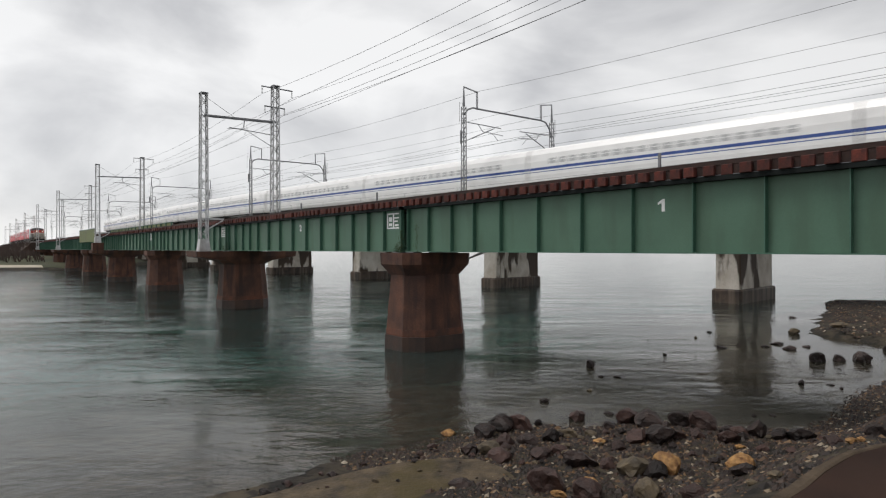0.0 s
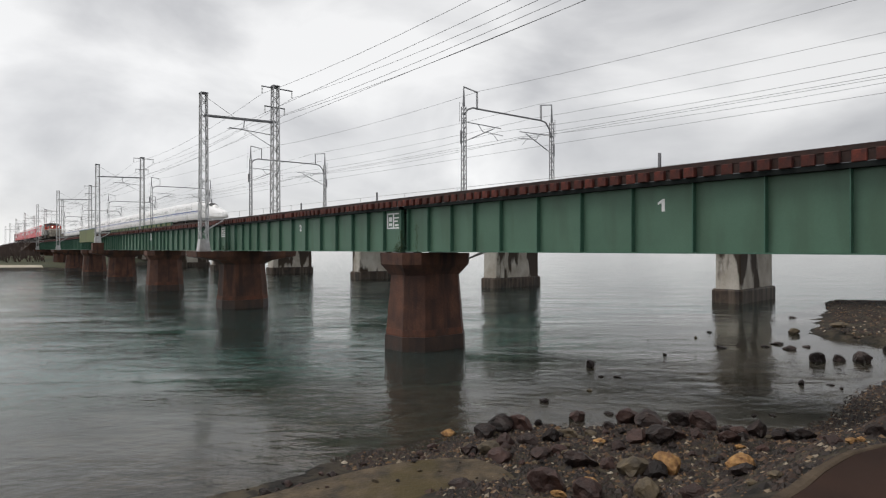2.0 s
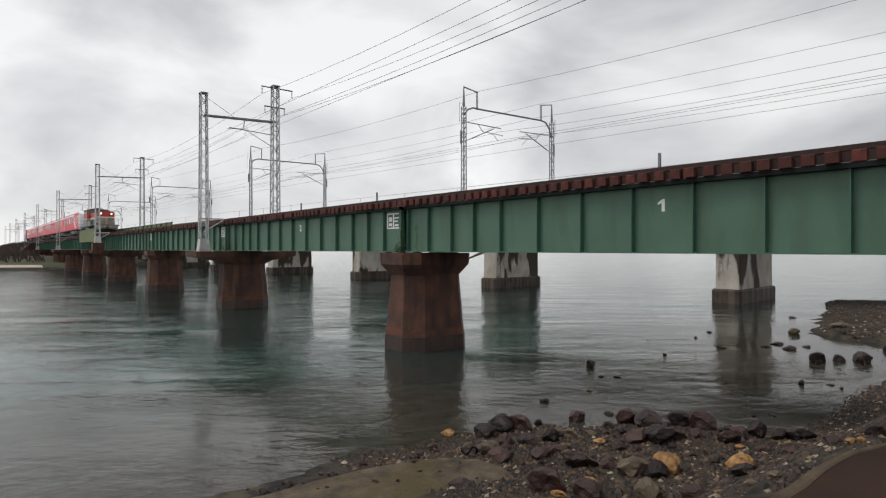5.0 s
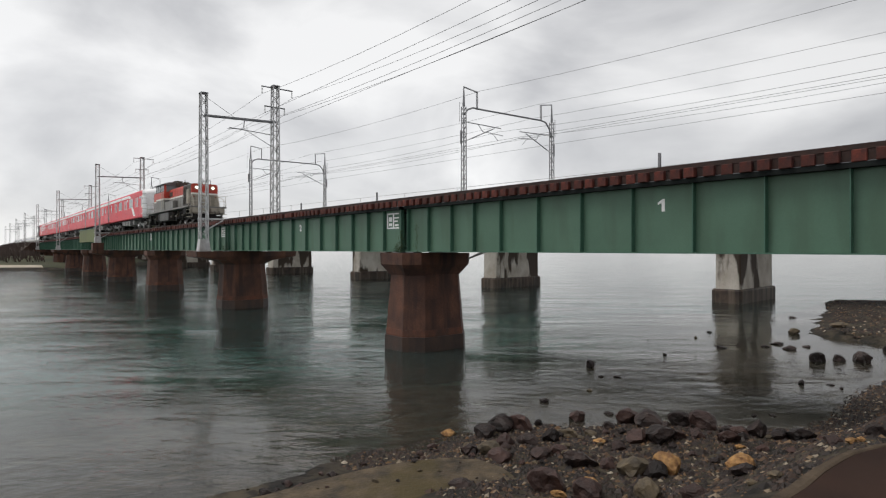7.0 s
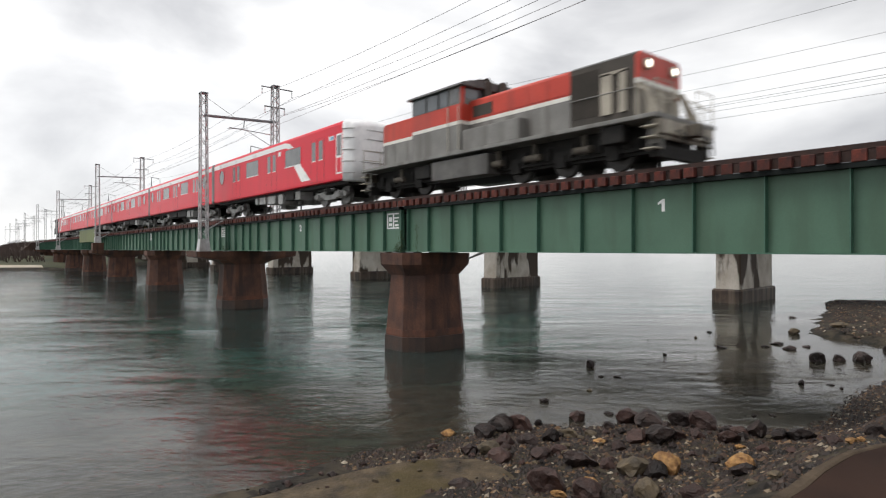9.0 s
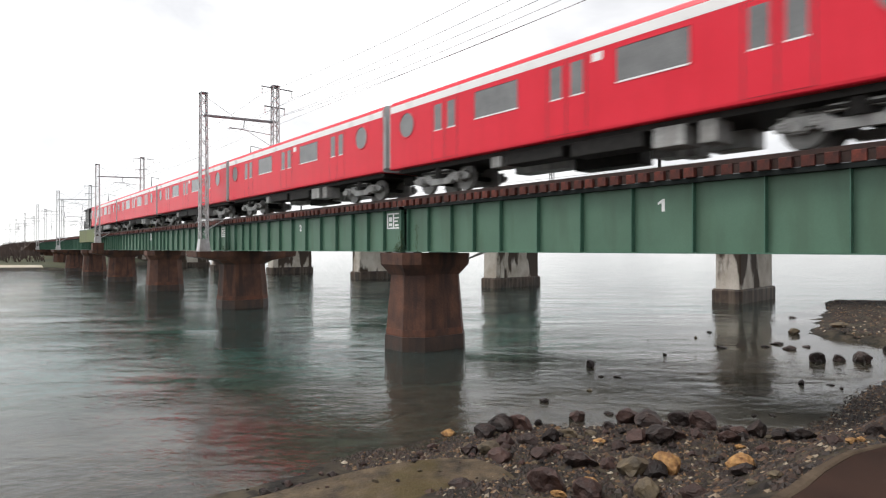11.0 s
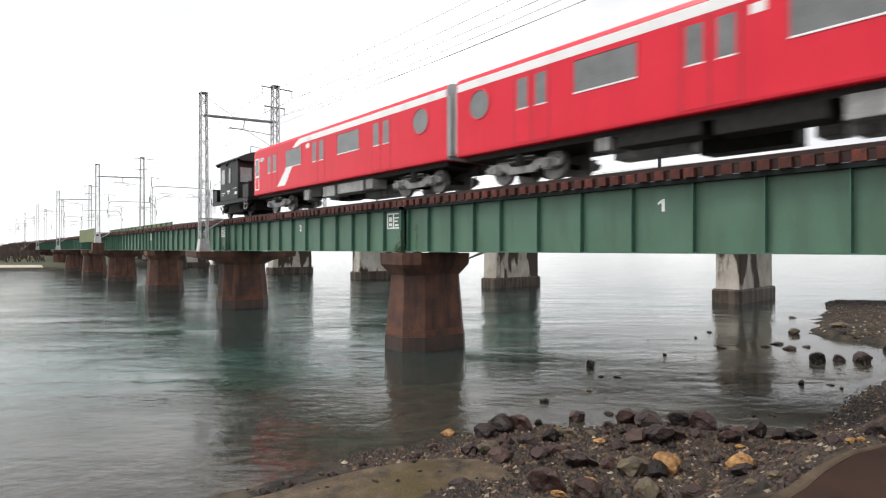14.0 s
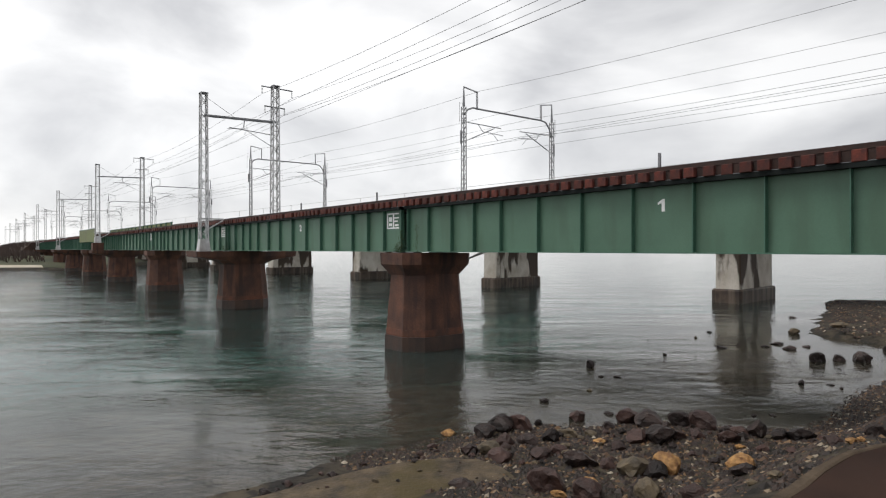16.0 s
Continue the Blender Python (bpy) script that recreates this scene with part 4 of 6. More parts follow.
for k, (x, y, size, h) in enumerate(TANS):
    rock(x, y, size, M_ROCK_TAN, k, TAN, tilt=(k * 41) % 20 - 10, tall=h)
for k, (x, y, size, h) in enumerate(SHALLOWS):
    rock(x, y, size, M_ROCK_GREY if k in (3, 6, 13) else M_ROCK, k + 2, "pale brown block standing in the shallow water" if k in (3, 6, 13) else "dark rock standing in the shallow water", tilt=5, z=WATER - 0.02, tall=h * 0.8)
rock(-9.4, 30.5, 0.95, M_ROCK_GREY, 6, "flat pale boulder on the far gravel spit", tall=0.35)
rnd = random.Random(11)
for k in range(270):
    y = rnd.uniform(2.5, 12.5)
    xs = float(np.interp(y, SHORE_Y, SHORE_X))
    x = xs + rnd.uniform(-0.25, 4.2) * rnd.uniform(0.3, 1.0)
    if x > -2.3 or (y < 6.6 and x > -8.0):
        continue
    rock(x, y, rnd.choice((0.07, 0.08, 0.1, 0.12, 0.14, 0.17, 0.21)), rnd.choice((M_ROCK, M_ROCK_RED, M_ROCK_RED, M_ROCK_GREY, M_ROCK)), k, "small dark wet stone on the gravel shore", tilt=rnd.uniform(-20, 20))


def gravel():
    """Loose pebbles over the beach, as one mesh of many small angular stones."""
    rnd = random.Random(3)
    verts, faces = [], []
    base = ((1, 0, 0), (0, 1, 0), (-1, 0, 0), (0, -1, 0), (0, 0, 1))
    tri = ((0, 1, 4), (1, 2, 4), (2, 3, 4), (3, 0, 4))
    for k in range(74000):
        if k % 7 == 0:
            y = rnd.uniform(28, 47.5)
            x = float(np.interp(y, SHORE_Y, SHORE_X)) + rnd.uniform(-0.4, 13) * rnd.uniform(0.2, 1)
        elif k % 4 == 0:
            y = rnd.uniform(13, 24)
            x = float(np.interp(y, SHORE_Y, SHORE_X)) + abs(rnd.gauss(0, 1.6)) - 0.6
        else:
            y = rnd.uniform(5, 14)
            x = float(np.interp(y, SHORE_Y, SHORE_X)) + rnd.uniform(-0.8, 7.0)
        if x > edge_x(y) and y < 12:
            continue
        s = rnd.choice((0.014, 0.018, 0.022, 0.026, 0.032, 0.042, 0.06)) * (1.4 if y > 26 else (0.75 if x > -3.3 and y < 12 else 1.0))
        if k % 23 == 0 and y < 14:
            s *= 1.5
        z = ground_height(x, y)
        a = rnd.uniform(0, 6.28)
        c, si = math.cos(a), math.sin(a)
        i = len(verts)
        for p in base:
            px_, py_ = p[0] * s * rnd.uniform(0.7, 1.3), p[1] * s * rnd.uniform(0.7, 1.3)
            verts.append((x + c * px_ - si * py_, y + si * px_ + c * py_, z - 0.01 + p[2] * s * rnd.uniform(0.5, 0.9)))
        faces += [tuple(i + j for j in f) for f in tri]
    me = bpy.data.meshes.new("gravel")
    me.from_pydata(verts, [], faces)
    me.materials.append(M_GRAVEL)
    tagged(new("gravel", me), "mixed wet dark gravel with brown and pale pebbles", "gravel", kind="stuff")


def gravel_material():
    m = bpy.data.materials.new("mixed_wet_gravel")
    m.use_nodes = True
    n, l = m.node_tree.nodes, m.node_tree.links
    b = n["Principled BSDF"]
    geo = n.new("ShaderNodeNewGeometry")
    r = n.new("ShaderNodeValToRGB")
    e = r.color_ramp.elements
    e[0].position, e[0].color = 0.0, (0.014, 0.010, 0.008, 1)
    e[1].position, e[1].color = 1.0, (0.30, 0.26, 0.20, 1)
    for p, c in ((0.5, (0.022, 0.0135, 0.0105, 1)), (0.8, (0.052, 0.030, 0.020, 1)), (0.94, (0.125, 0.068, 0.028, 1)), (0.985, (0.22, 0.18, 0.13, 1))):
        k = e.new(p)
        k.color = c
    l.new(geo.outputs["Random Per Island"], r.inputs["Fac"])
    l.new(r.outputs["Color"], b.inputs["Base Color"])
    b.inputs["Roughness"].default_value = 0.6
    b.inputs["Specular IOR Level"].default_value = 0.3
    return m


M_GRAVEL = gravel_material()
gravel()

# concrete slab on the shore
bm = bmesh.new()
ring = [(-5.65, 5.6), (-5.8, 6.05), (-6.1, 6.4), (-6.6, 6.55), (-7.1, 6.5), (-7.55, 6.05), (-7.8, 5.45), (-7.95, 4.7), (-7.95, 4.0), (-7.9, 3.2), (-8.1, 2.4), (-8.3, 1.0), (-6.0, 0.6), (-5.4, 3.0)]
prism(bm, [[(x, y, z) for x, y in ring[::-1]] for z in (-0.5, 0.24)])
bmesh.ops.bevel(bm, geom=[e for e in bm.edges if all(q.co.z > 0.2 for q in e.verts)], offset=0.04, segments=2, affect="EDGES")
tagged(link_mesh("concrete_slab", bm, M_SLAB), "worn round-ended concrete slab at the water's edge", "concrete slab")
rnd = random.Random(23)
for k in range(26):
    x, y = rnd.uniform(-7.7, -5.8), rnd.uniform(3.2, 6.2)
    rock(x, y, rnd.choice((0.05, 0.06, 0.08, 0.11)), rnd.choice((M_ROCK, M_ROCK_RED, M_ROCK_GREY)), k, "small stone lying on the concrete slab", z=0.235)
rock(-6.45, 5.55, 0.32, M_ROCK, 5, "flat dark stone lying on the concrete slab", z=0.2, aspect=1.6)

# asphalt road with its kerb
KERB_Y = [-60, -40, -20, -10, -5] + [0.2 * k for k in range(56)]
bm = bmesh.new()
rings = []
for y in KERB_Y:
    e = edge_x(y) + kerb_width(y) + 0.003
    rings.append([(e, y, 1.2), (9.0, y, 1.2), (9.0, y, 2.0), (e, y, 2.0)])
prism(bm, rings)
bmesh.ops.recalc_face_normals(bm, faces=bm.faces[:])
tagged(link_mesh("road", bm, M_ASPHALT), "damp brown-grey asphalt lane above the shore", "road", kind="structure")
bm = bmesh.new()
rings = []
for y in KERB_Y:
    wob = 0.02 * noise.noise((y * 1.7, 0, 0)) + 0.012 * noise.noise((y * 6.1, 4, 0))
    top = 2.012 + 0.010 * noise.noise((y * 2.3, 8, 0))
    e = edge_x(y)
    rings.append([(e + wob, y, 0.2), (e + kerb_width(y), y, 0.2), (e + kerb_width(y), y, top - 0.01), (e + 0.8 * kerb_width(y), y, top), (e + 0.3 * kerb_width(y) + wob, y, top), (e + wob, y, top - 0.035)])
prism(bm, rings)
bmesh.ops.recalc_face_normals(bm, faces=bm.faces[:])
tagged(link_mesh("kerb", bm, M_KERB), "weathered concrete kerb wall beside the asphalt", "kerb", kind="structure")


# weeds growing in the girder joints over the piers
def weed(x, z, n, seed, wide, high):
    """A thin climbing stem with small leaves, wide by high metres."""
    rnd = random.Random(seed)
    bm = bmesh.new()
    stem = [Vector((rnd.uniform(-0.3, 0.3) * wide, 0.0, high * k / 5)) for k in range(6)]
    tube(bm, stem, 0.008, 4)
    for k in range(n):
        a, l = rnd.uniform(0, 6.28), rnd.uniform(0.03, 0.1)
        t = rnd.random()
        b = Vector((rnd.gauss(0, 0.35) * wide * (1.1 - 0.7 * t), rnd.uniform(-0.05, 0.03), t * high))
        tip = b + Vector((math.cos(a) * l * 0.8, math.sin(a) * l * 0.4, l * rnd.uniform(-0.6, 1.0)))
        side = Vector((-math.sin(a), math.cos(a), 0.4)) * 0.022
        mid = (b + tip) / 2 + Vector((0, 0, 0.02))
        bm.faces.new([bm.verts.new(q) for q in (b, mid + side, tip, mid - side)])
    ob = link_mesh("weed", bm, M_LEAF)
    ob.location = (x, YG - 0.2, z)
    return tagged(ob, "small green weed climbing from the girder joint", "weed", "weeds on the bridge")


M_LEAF = surface("weed_leaf", (0.022, 0.05, 0.016), (0.05, 0.09, 0.03), 6, 0.7)
for i, (x, n, wide, high) in enumerate(((PIER_X[1] - 0.3, 110, 0.5, 0.3), (PIER_X[1] - 0.05, 120, 0.25, 0.85), (PIER_X[1] + 0.95, 40, 0.2, 1.0), (PIER_X[2] - 0.3, 50, 0.4, 0.3), (PIER_X[2] + 0.4, 40, 0.3, 0.5))):
    weed(x, Z_BOT - 0.02, n, 20 + i, wide, high)

# ---- far bank: embankment and brush ----
bm = bmesh.new()
prism(bm, [[(x, YT - 7.5, 0.3), (x, YT - 2.6, Z_FLANGE - 0.05), (x, YT + 2.6, Z_FLANGE - 0.05), (x, YT + 7.5, 0.3)] for x in (-173.0, -173.1, -700)])
tagged(link_mesh("embankment", bm, M_BRUSH), "brown overgrown railway embankment on the far bank", "embankment", kind="structure")


def brushwood():
    """Bare thickets along the far bank: many thin upright twigs and small leaf clumps."""
    rnd = random.Random(9)
    verts, faces = [], []
    for k in range(20000):
        x, y = -rnd.uniform(136, 340), rnd.uniform(-45, 11.2)
        z = ground_height(x, y) - 0.1
        if x < -173 and y > 6.4:
            z = max(z, 0.3 + (y - 6.36) * 1.015 - 0.2)
        elif z < 0.35 or (x > -158 and rnd.random() < 0.35):
            continue
        h = rnd.uniform(0.7, 2.4) * (0.8 + 0.7 * noise.noise((x * 0.08, y * 0.08, 0)))
        h = min(h, max(0.5, 6.2 - z))
        for q in range(3):
            a = rnd.uniform(0, 6.28)
            lean = rnd.uniform(0.1, 0.6)
            w = rnd.uniform(0.05, 0.2)
            i = len(verts)
            verts += [(x - w, y, z), (x + w, y + w, z), (x + lean * math.cos(a), y + lean * math.sin(a), z + h * rnd.uniform(0.6, 1))]
            faces.append((i, i + 1, i + 2))
    me = bpy.data.meshes.new("brushwood")
    me.from_pydata(verts, [], faces)
    me.materials.append(M_BRUSH)
    tagged(new("brushwood", me), "bare brown thickets along the far bank", "brushwood", kind="stuff")


brushwood()
# ---- train materials ----
M_RED = surface("bright_red_car_paint", (0.64, 0.012, 0.032), (0.70, 0.018, 0.042), 0.7, 0.38, 0, 0.02, 30, streak=(0.54, 0.010, 0.026), streak_amount=0.25, spec=0.3, grit=0.15)
M_CARWHITE = surface("glossy_white_paint", (0.78, 0.77, 0.76), (0.84, 0.83, 0.82), 1.0, 0.3, 0, 0.02)
M_SHEET = surface("white_wrapping_sheet", (0.70, 0.70, 0.71), (0.84, 0.84, 0.84), 2.2, 0.6, 0, 0.5, 6)
M_ROPE = surface("grey_lashing_rope", (0.22, 0.21, 0.20), (0.30, 0.29, 0.28), 8, 0.8)
M_PALEGREY = surface("pale_grey_car_end", (0.42, 0.42, 0.42), (0.5, 0.5, 0.5), 2, 0.45)
M_GLASS = surface("dim_window_glass", (0.12, 0.122, 0.122), (0.17, 0.172, 0.172), 1.4, 0.1, 0, 0, spec=0.8)
M_GLASS_PALE = surface("pale_curtained_glass", (0.3, 0.31, 0.3), (0.45, 0.46, 0.44), 1.5, 0.12, 0, 0, spec=0.8)
M_SEAL = surface("black_rubber_seal", (0.02, 0.02, 0.02), (0.035, 0.035, 0.035), 4, 0.6)
M_BOGIE = surface("dusty_grey_bogie_steel", (0.28, 0.28, 0.275), (0.44, 0.435, 0.42), 5, 0.6, 0.1, 0.2, streak=(0.10, 0.09, 0.08))
M_WHEELGREY = surface("grey_painted_wheel", (0.16, 0.155, 0.15), (0.26, 0.255, 0.245), 6, 0.5, 0.2, 0.1)
M_UNDER = surface("grimy_black_underframe", (0.009, 0.008, 0.0075), (0.024, 0.022, 0.02), 5, 0.7, 0.0, 0.3, spec=0.25)
M_BEAM = surface("dusty_brown_buffer_beam", (0.06, 0.05, 0.04), (0.13, 0.11, 0.085), 4, 0.7, 0, 0.3, streak=(0.03, 0.025, 0.02))
M_TYRE = surface("worn_wheel_steel", (0.018, 0.016, 0.015), (0.05, 0.046, 0.042), 6, 0.5, 0.4, 0.1)
M_LOCORED = surface("faded_locomotive_red", (0.46, 0.035, 0.018), (0.56, 0.055, 0.03), 1.3, 0.45, 0, 0.05, streak=(0.3, 0.04, 0.025), streak_amount=0.5)
M_LOCOGREY = surface("grimy_locomotive_grey", (0.16, 0.155, 0.145), (0.22, 0.215, 0.2), 1.5, 0.5, 0, 0.08, streak=(0.09, 0.08, 0.07), streak_amount=0.6)
M_TANK = surface("sooty_dark_grey_tank", (0.075, 0.072, 0.068), (0.13, 0.125, 0.118), 2.5, 0.6, 0, 0.1, streak=(0.04, 0.035, 0.03), streak_amount=0.6)
M_GRILLE = surface("sooty_brown_grille", (0.035, 0.029, 0.022), (0.06, 0.05, 0.04), 2, 0.6, 0.1, 0.3)
M_CREAM = surface("dirty_cream_paint", (0.40, 0.37, 0.30), (0.52, 0.48, 0.40), 2, 0.5, streak=(0.25, 0.22, 0.17))
M_FRONTGREY = surface("dusty_beige_grey_front", (0.30, 0.27, 0.22), (0.42, 0.38, 0.31), 1.8, 0.55, streak=(0.12, 0.10, 0.08), streak_amount=0.7)
M_ROOFGREY = surface("dark_grey_roof", (0.07, 0.072, 0.07), (0.12, 0.122, 0.12), 2, 0.6)
M_VANBLACK = surface("dusty_black_van_paint", (0.005, 0.0055, 0.006), (0.011, 0.012, 0.0135), 1.5, 0.5, 0, 0.08, streak=(0.018, 0.018, 0.018), streak_amount=0.3)
M_SIGNBLUE = surface("pale_blue_sign", (0.12, 0.38, 0.55), (0.18, 0.45, 0.6), 3, 0.3, bump=0.0)
M_BLUE = surface("deep_blue_stripe", (0.03, 0.07, 0.26), (0.04, 0.085, 0.30), 2, 0.3, bump=0.0)
M_LAMP = glow("lit_headlamp", (1.0, 0.93, 0.78), 2.2)
M_TAIL = surface("tail_lamp_red", (0.2, 0.02, 0.01), (0.25, 0.03, 0.015), 4, 0.2)
M_GLASS_CAB = surface("sky_lit_cab_glass", (0.07, 0.08, 0.09), (0.13, 0.145, 0.155), 1.2, 0.08, 0, 0, spec=0.8)
M_STRIPE = surface("off_white_stripe", (0.66, 0.64, 0.58), (0.76, 0.74, 0.68), 2, 0.45)


def extrude(name, profile, x0, x1, material, parent, label="", bevel=0.0, smooth=False):
    """A bar of constant section; profile is a loop of (y, z)."""
    bm = bmesh.new()
    prism(bm, [[(x, y, z) for y, z in profile] for x in (x0, x1)])
    bmesh.ops.recalc_face_normals(bm, faces=bm.faces[:])
    if bevel:
        bmesh.ops.bevel(bm, geom=bm.edges[:], offset=bevel, segments=2, affect="EDGES")
    return part(name, bm, material, parent, label, smooth)


def wheelset(parent, x, r=0.43, gauge=1.067, face=None):
    """Two wheels on an axle, as one part with its tyres beneath."""
    bm = bmesh.new()
    tube(bm, [(x, -gauge / 2 - 0.3, r), (x, gauge / 2 + 0.3, r)], 0.08, 10)
    ax = part("axle", bm, M_UNDER, parent)
    for s in (-1, 1):
        bm = bmesh.new()
        y = s * (gauge / 2 + 0.06)
        tube(bm, [(x, y - s * 0.1, r), (x, y - s * 0.075, r), (x, y - s * 0.07, r), (x, y + s * 0.05, r), (x, y + s * 0.055, r)], [r + 0.02, r + 0.025, r, r - 0.004, r - 0.08], 28)
        tube(bm, [(x, y + s * 0.05, r), (x, y + s * 0.14, r)], [0.16, 0.12], 14)
        part("wheel", bm, face or M_TYRE, ax)


def bogie(parent, xc, base=2.1):
    """Inside out: two wheelsets, side frames with axle boxes, bolster."""
    bg = new("bogie")
    bg.parent = parent
    bg.location = (xc, 0, 0)
    for dx in (-base / 2, base / 2):
        wheelset(bg, dx, face=M_WHEELGREY)
    for s in (-1, 1):
        y = s * 0.86
        bm = bmesh.new()
        prism(bm, [[(x, y + d, z) for x, z in ((-base / 2 - 0.5, 0.50), (-base / 2 - 0.22, 0.62), (-0.55, 0.62), (-0.38, 0.48), (0.38, 0.48), (0.55, 0.62), (base / 2 + 0.22, 0.62), (base / 2 + 0.5, 0.50),
                                                (base / 2 + 0.45, 0.36), (base / 2 - 0.3, 0.42), (0.55, 0.26), (-0.55, 0.26), (-base / 2 + 0.3, 0.42), (-base / 2 - 0.45, 0.36))] for d in (-0.07, 0.07)])
        bmesh.ops.recalc_face_normals(bm, faces=bm.faces[:])
        part("side_frame", bm, M_BOGIE, bg, "dusty grey bogie side frame")
        for dx in (-base / 2, base / 2):
            bm = bmesh.new()
            box(bm, (dx - 0.19, y - 0.14, 0.28), (dx + 0.19, y + 0.14, 0.58))
            bmesh.ops.bevel(bm, geom=bm.edges[:], offset=0.05, segments=2, affect="EDGES")
            tube(bm, [(dx, y + s * 0.13, 0.43), (dx, y + s * 0.2, 0.43)], [0.15, 0.12], 12)
            part("axle_box", bm, M_BOGIE, bg)
            for d in (-0.3, 0.3):
                bm = bmesh.new()
                for k in range(5):
                    tube(bm, [(dx + d, y, 0.34 + 0.07 * k), (dx + d, y, 0.375 + 0.07 * k)], 0.085, 10)
                part("coil_spring", bm, M_WHEELGREY, bg)
        bm = bmesh.new()
        tube(bm, [(0, y, 0.48), (0, y, 0.92)], 0.24, 14)
        part("air_spring", bm, M_UNDER, bg)
        bm = bmesh.new()
        prism(bm, [[(x, y + d, z) for x, z in ((-0.62, 0.62), (0.62, 0.62), (0.5, 0.76), (-0.5, 0.76))] for d in (-0.13, 0.13)])
        bmesh.ops.recalc_face_normals(bm, faces=bm.faces[:])
        part("spring_seat", bm, M_BOGIE, bg)
        bm = bmesh.new()
        tube(bm, [(-0.95, y + s * 0.16, 0.7), (0.7, y + s * 0.16, 0.66)], 0.04, 8)
        part("damper", bm, M_UNDER, bg)
    boxed("bolster", (-0.3, -0.85, 0.5), (0.3, 0.85, 0.9), M_UNDER, bg)
    return bg


CAR_PROFILE = [(-1.36, 0.97), (-1.395, 1.0), (-1.405, 1.06), (-1.405, 3.38), (-1.36, 3.49), (-1.22, 3.57), (-0.8, 3.63), (0.0, 3.65), (0.8, 3.63), (1.22, 3.57), (1.36, 3.49), (1.405, 3.38), (1.405, 1.06), (1.395, 1.0), (1.36, 0.97)]


def side_panel(name, parent, s, x0, x1, z0, z1, material, out=0.006, label="", thick=0.02, bevel=0.006):
    y0 = 1.405 + out
    lo, hi = (-y0, -y0 + thick) if s < 0 else (y0 - thick, y0)
    return boxed(name, (x0, lo, z0), (x1, hi, z1), material, parent, label, bevel)


def framed_window(parent, s, x0, x1, z0, z1, name="window"):
    fr = side_panel(name, parent, s, x0, x1, z0, z1, M_GLASS, 0.003)
    # the lower frame bar is white, a highlight painted along the sill
    for a, b, c, d in ((x0 - 0.04, x0, z0 - 0.04, z1 + 0.04), (x1, x1 + 0.04, z0 - 0.04, z1 + 0.04), (x0, x1, z1, z1 + 0.04), (x0, x1, z0 - 0.045, z0)):
        side_panel("frame", fr, s, a, b, c, d, M_CARWHITE if d <= z0 + 0.001 else M_RED, 0.014, bevel=0.004)
    return fr


def sliding_door(parent, s, xc, w=1.36):
    dr = side_panel("door", parent, s, xc - w / 2, xc + w / 2, 1.06, 3.06, M_SEAL, 0.001)
    for q in (-1, 1):
        a, b = sorted((xc + q * 0.012, xc + q * (w / 2 - 0.025)))
        leaf = side_panel("door_leaf", dr, s, a, b, 1.07, 3.05, M_RED, 0.005)
        m = (a + b) / 2 + q * 0.02
        side_panel("door_glass", dr, s, m - 0.2, m + 0.2, 2.07, 2.94, M_GLASS, 0.008, "grey door window")
        # white strip that paints the glint below the door glass
        side_panel("sill_glint", dr, s, m - 0.21, m + 0.21, 2.03, 2.07, M_CARWHITE, 0.012, "pale strip painted as a glint on the sill")


def round_window(parent, s, xc, zc=2.52, r=0.44):
    y = s * 1.405
    bm = bmesh.new()
    tube(bm, [(xc, y - s * 0.02, zc), (xc, y + s * 0.006, zc)], r, 28)
    g = part("round_window", bm, M_GLASS, parent, "round grey window")
    bm = bmesh.new()
    ring = [(xc + (r + 0.025) * math.cos(k * math.pi / 16), y + s * 0.005, zc + (r + 0.025) * math.sin(k * math.pi / 16)) for k in range(33)]
    tube(bm, ring, 0.022, 6, caps=False)
    part("frame", bm, M_RED, g)


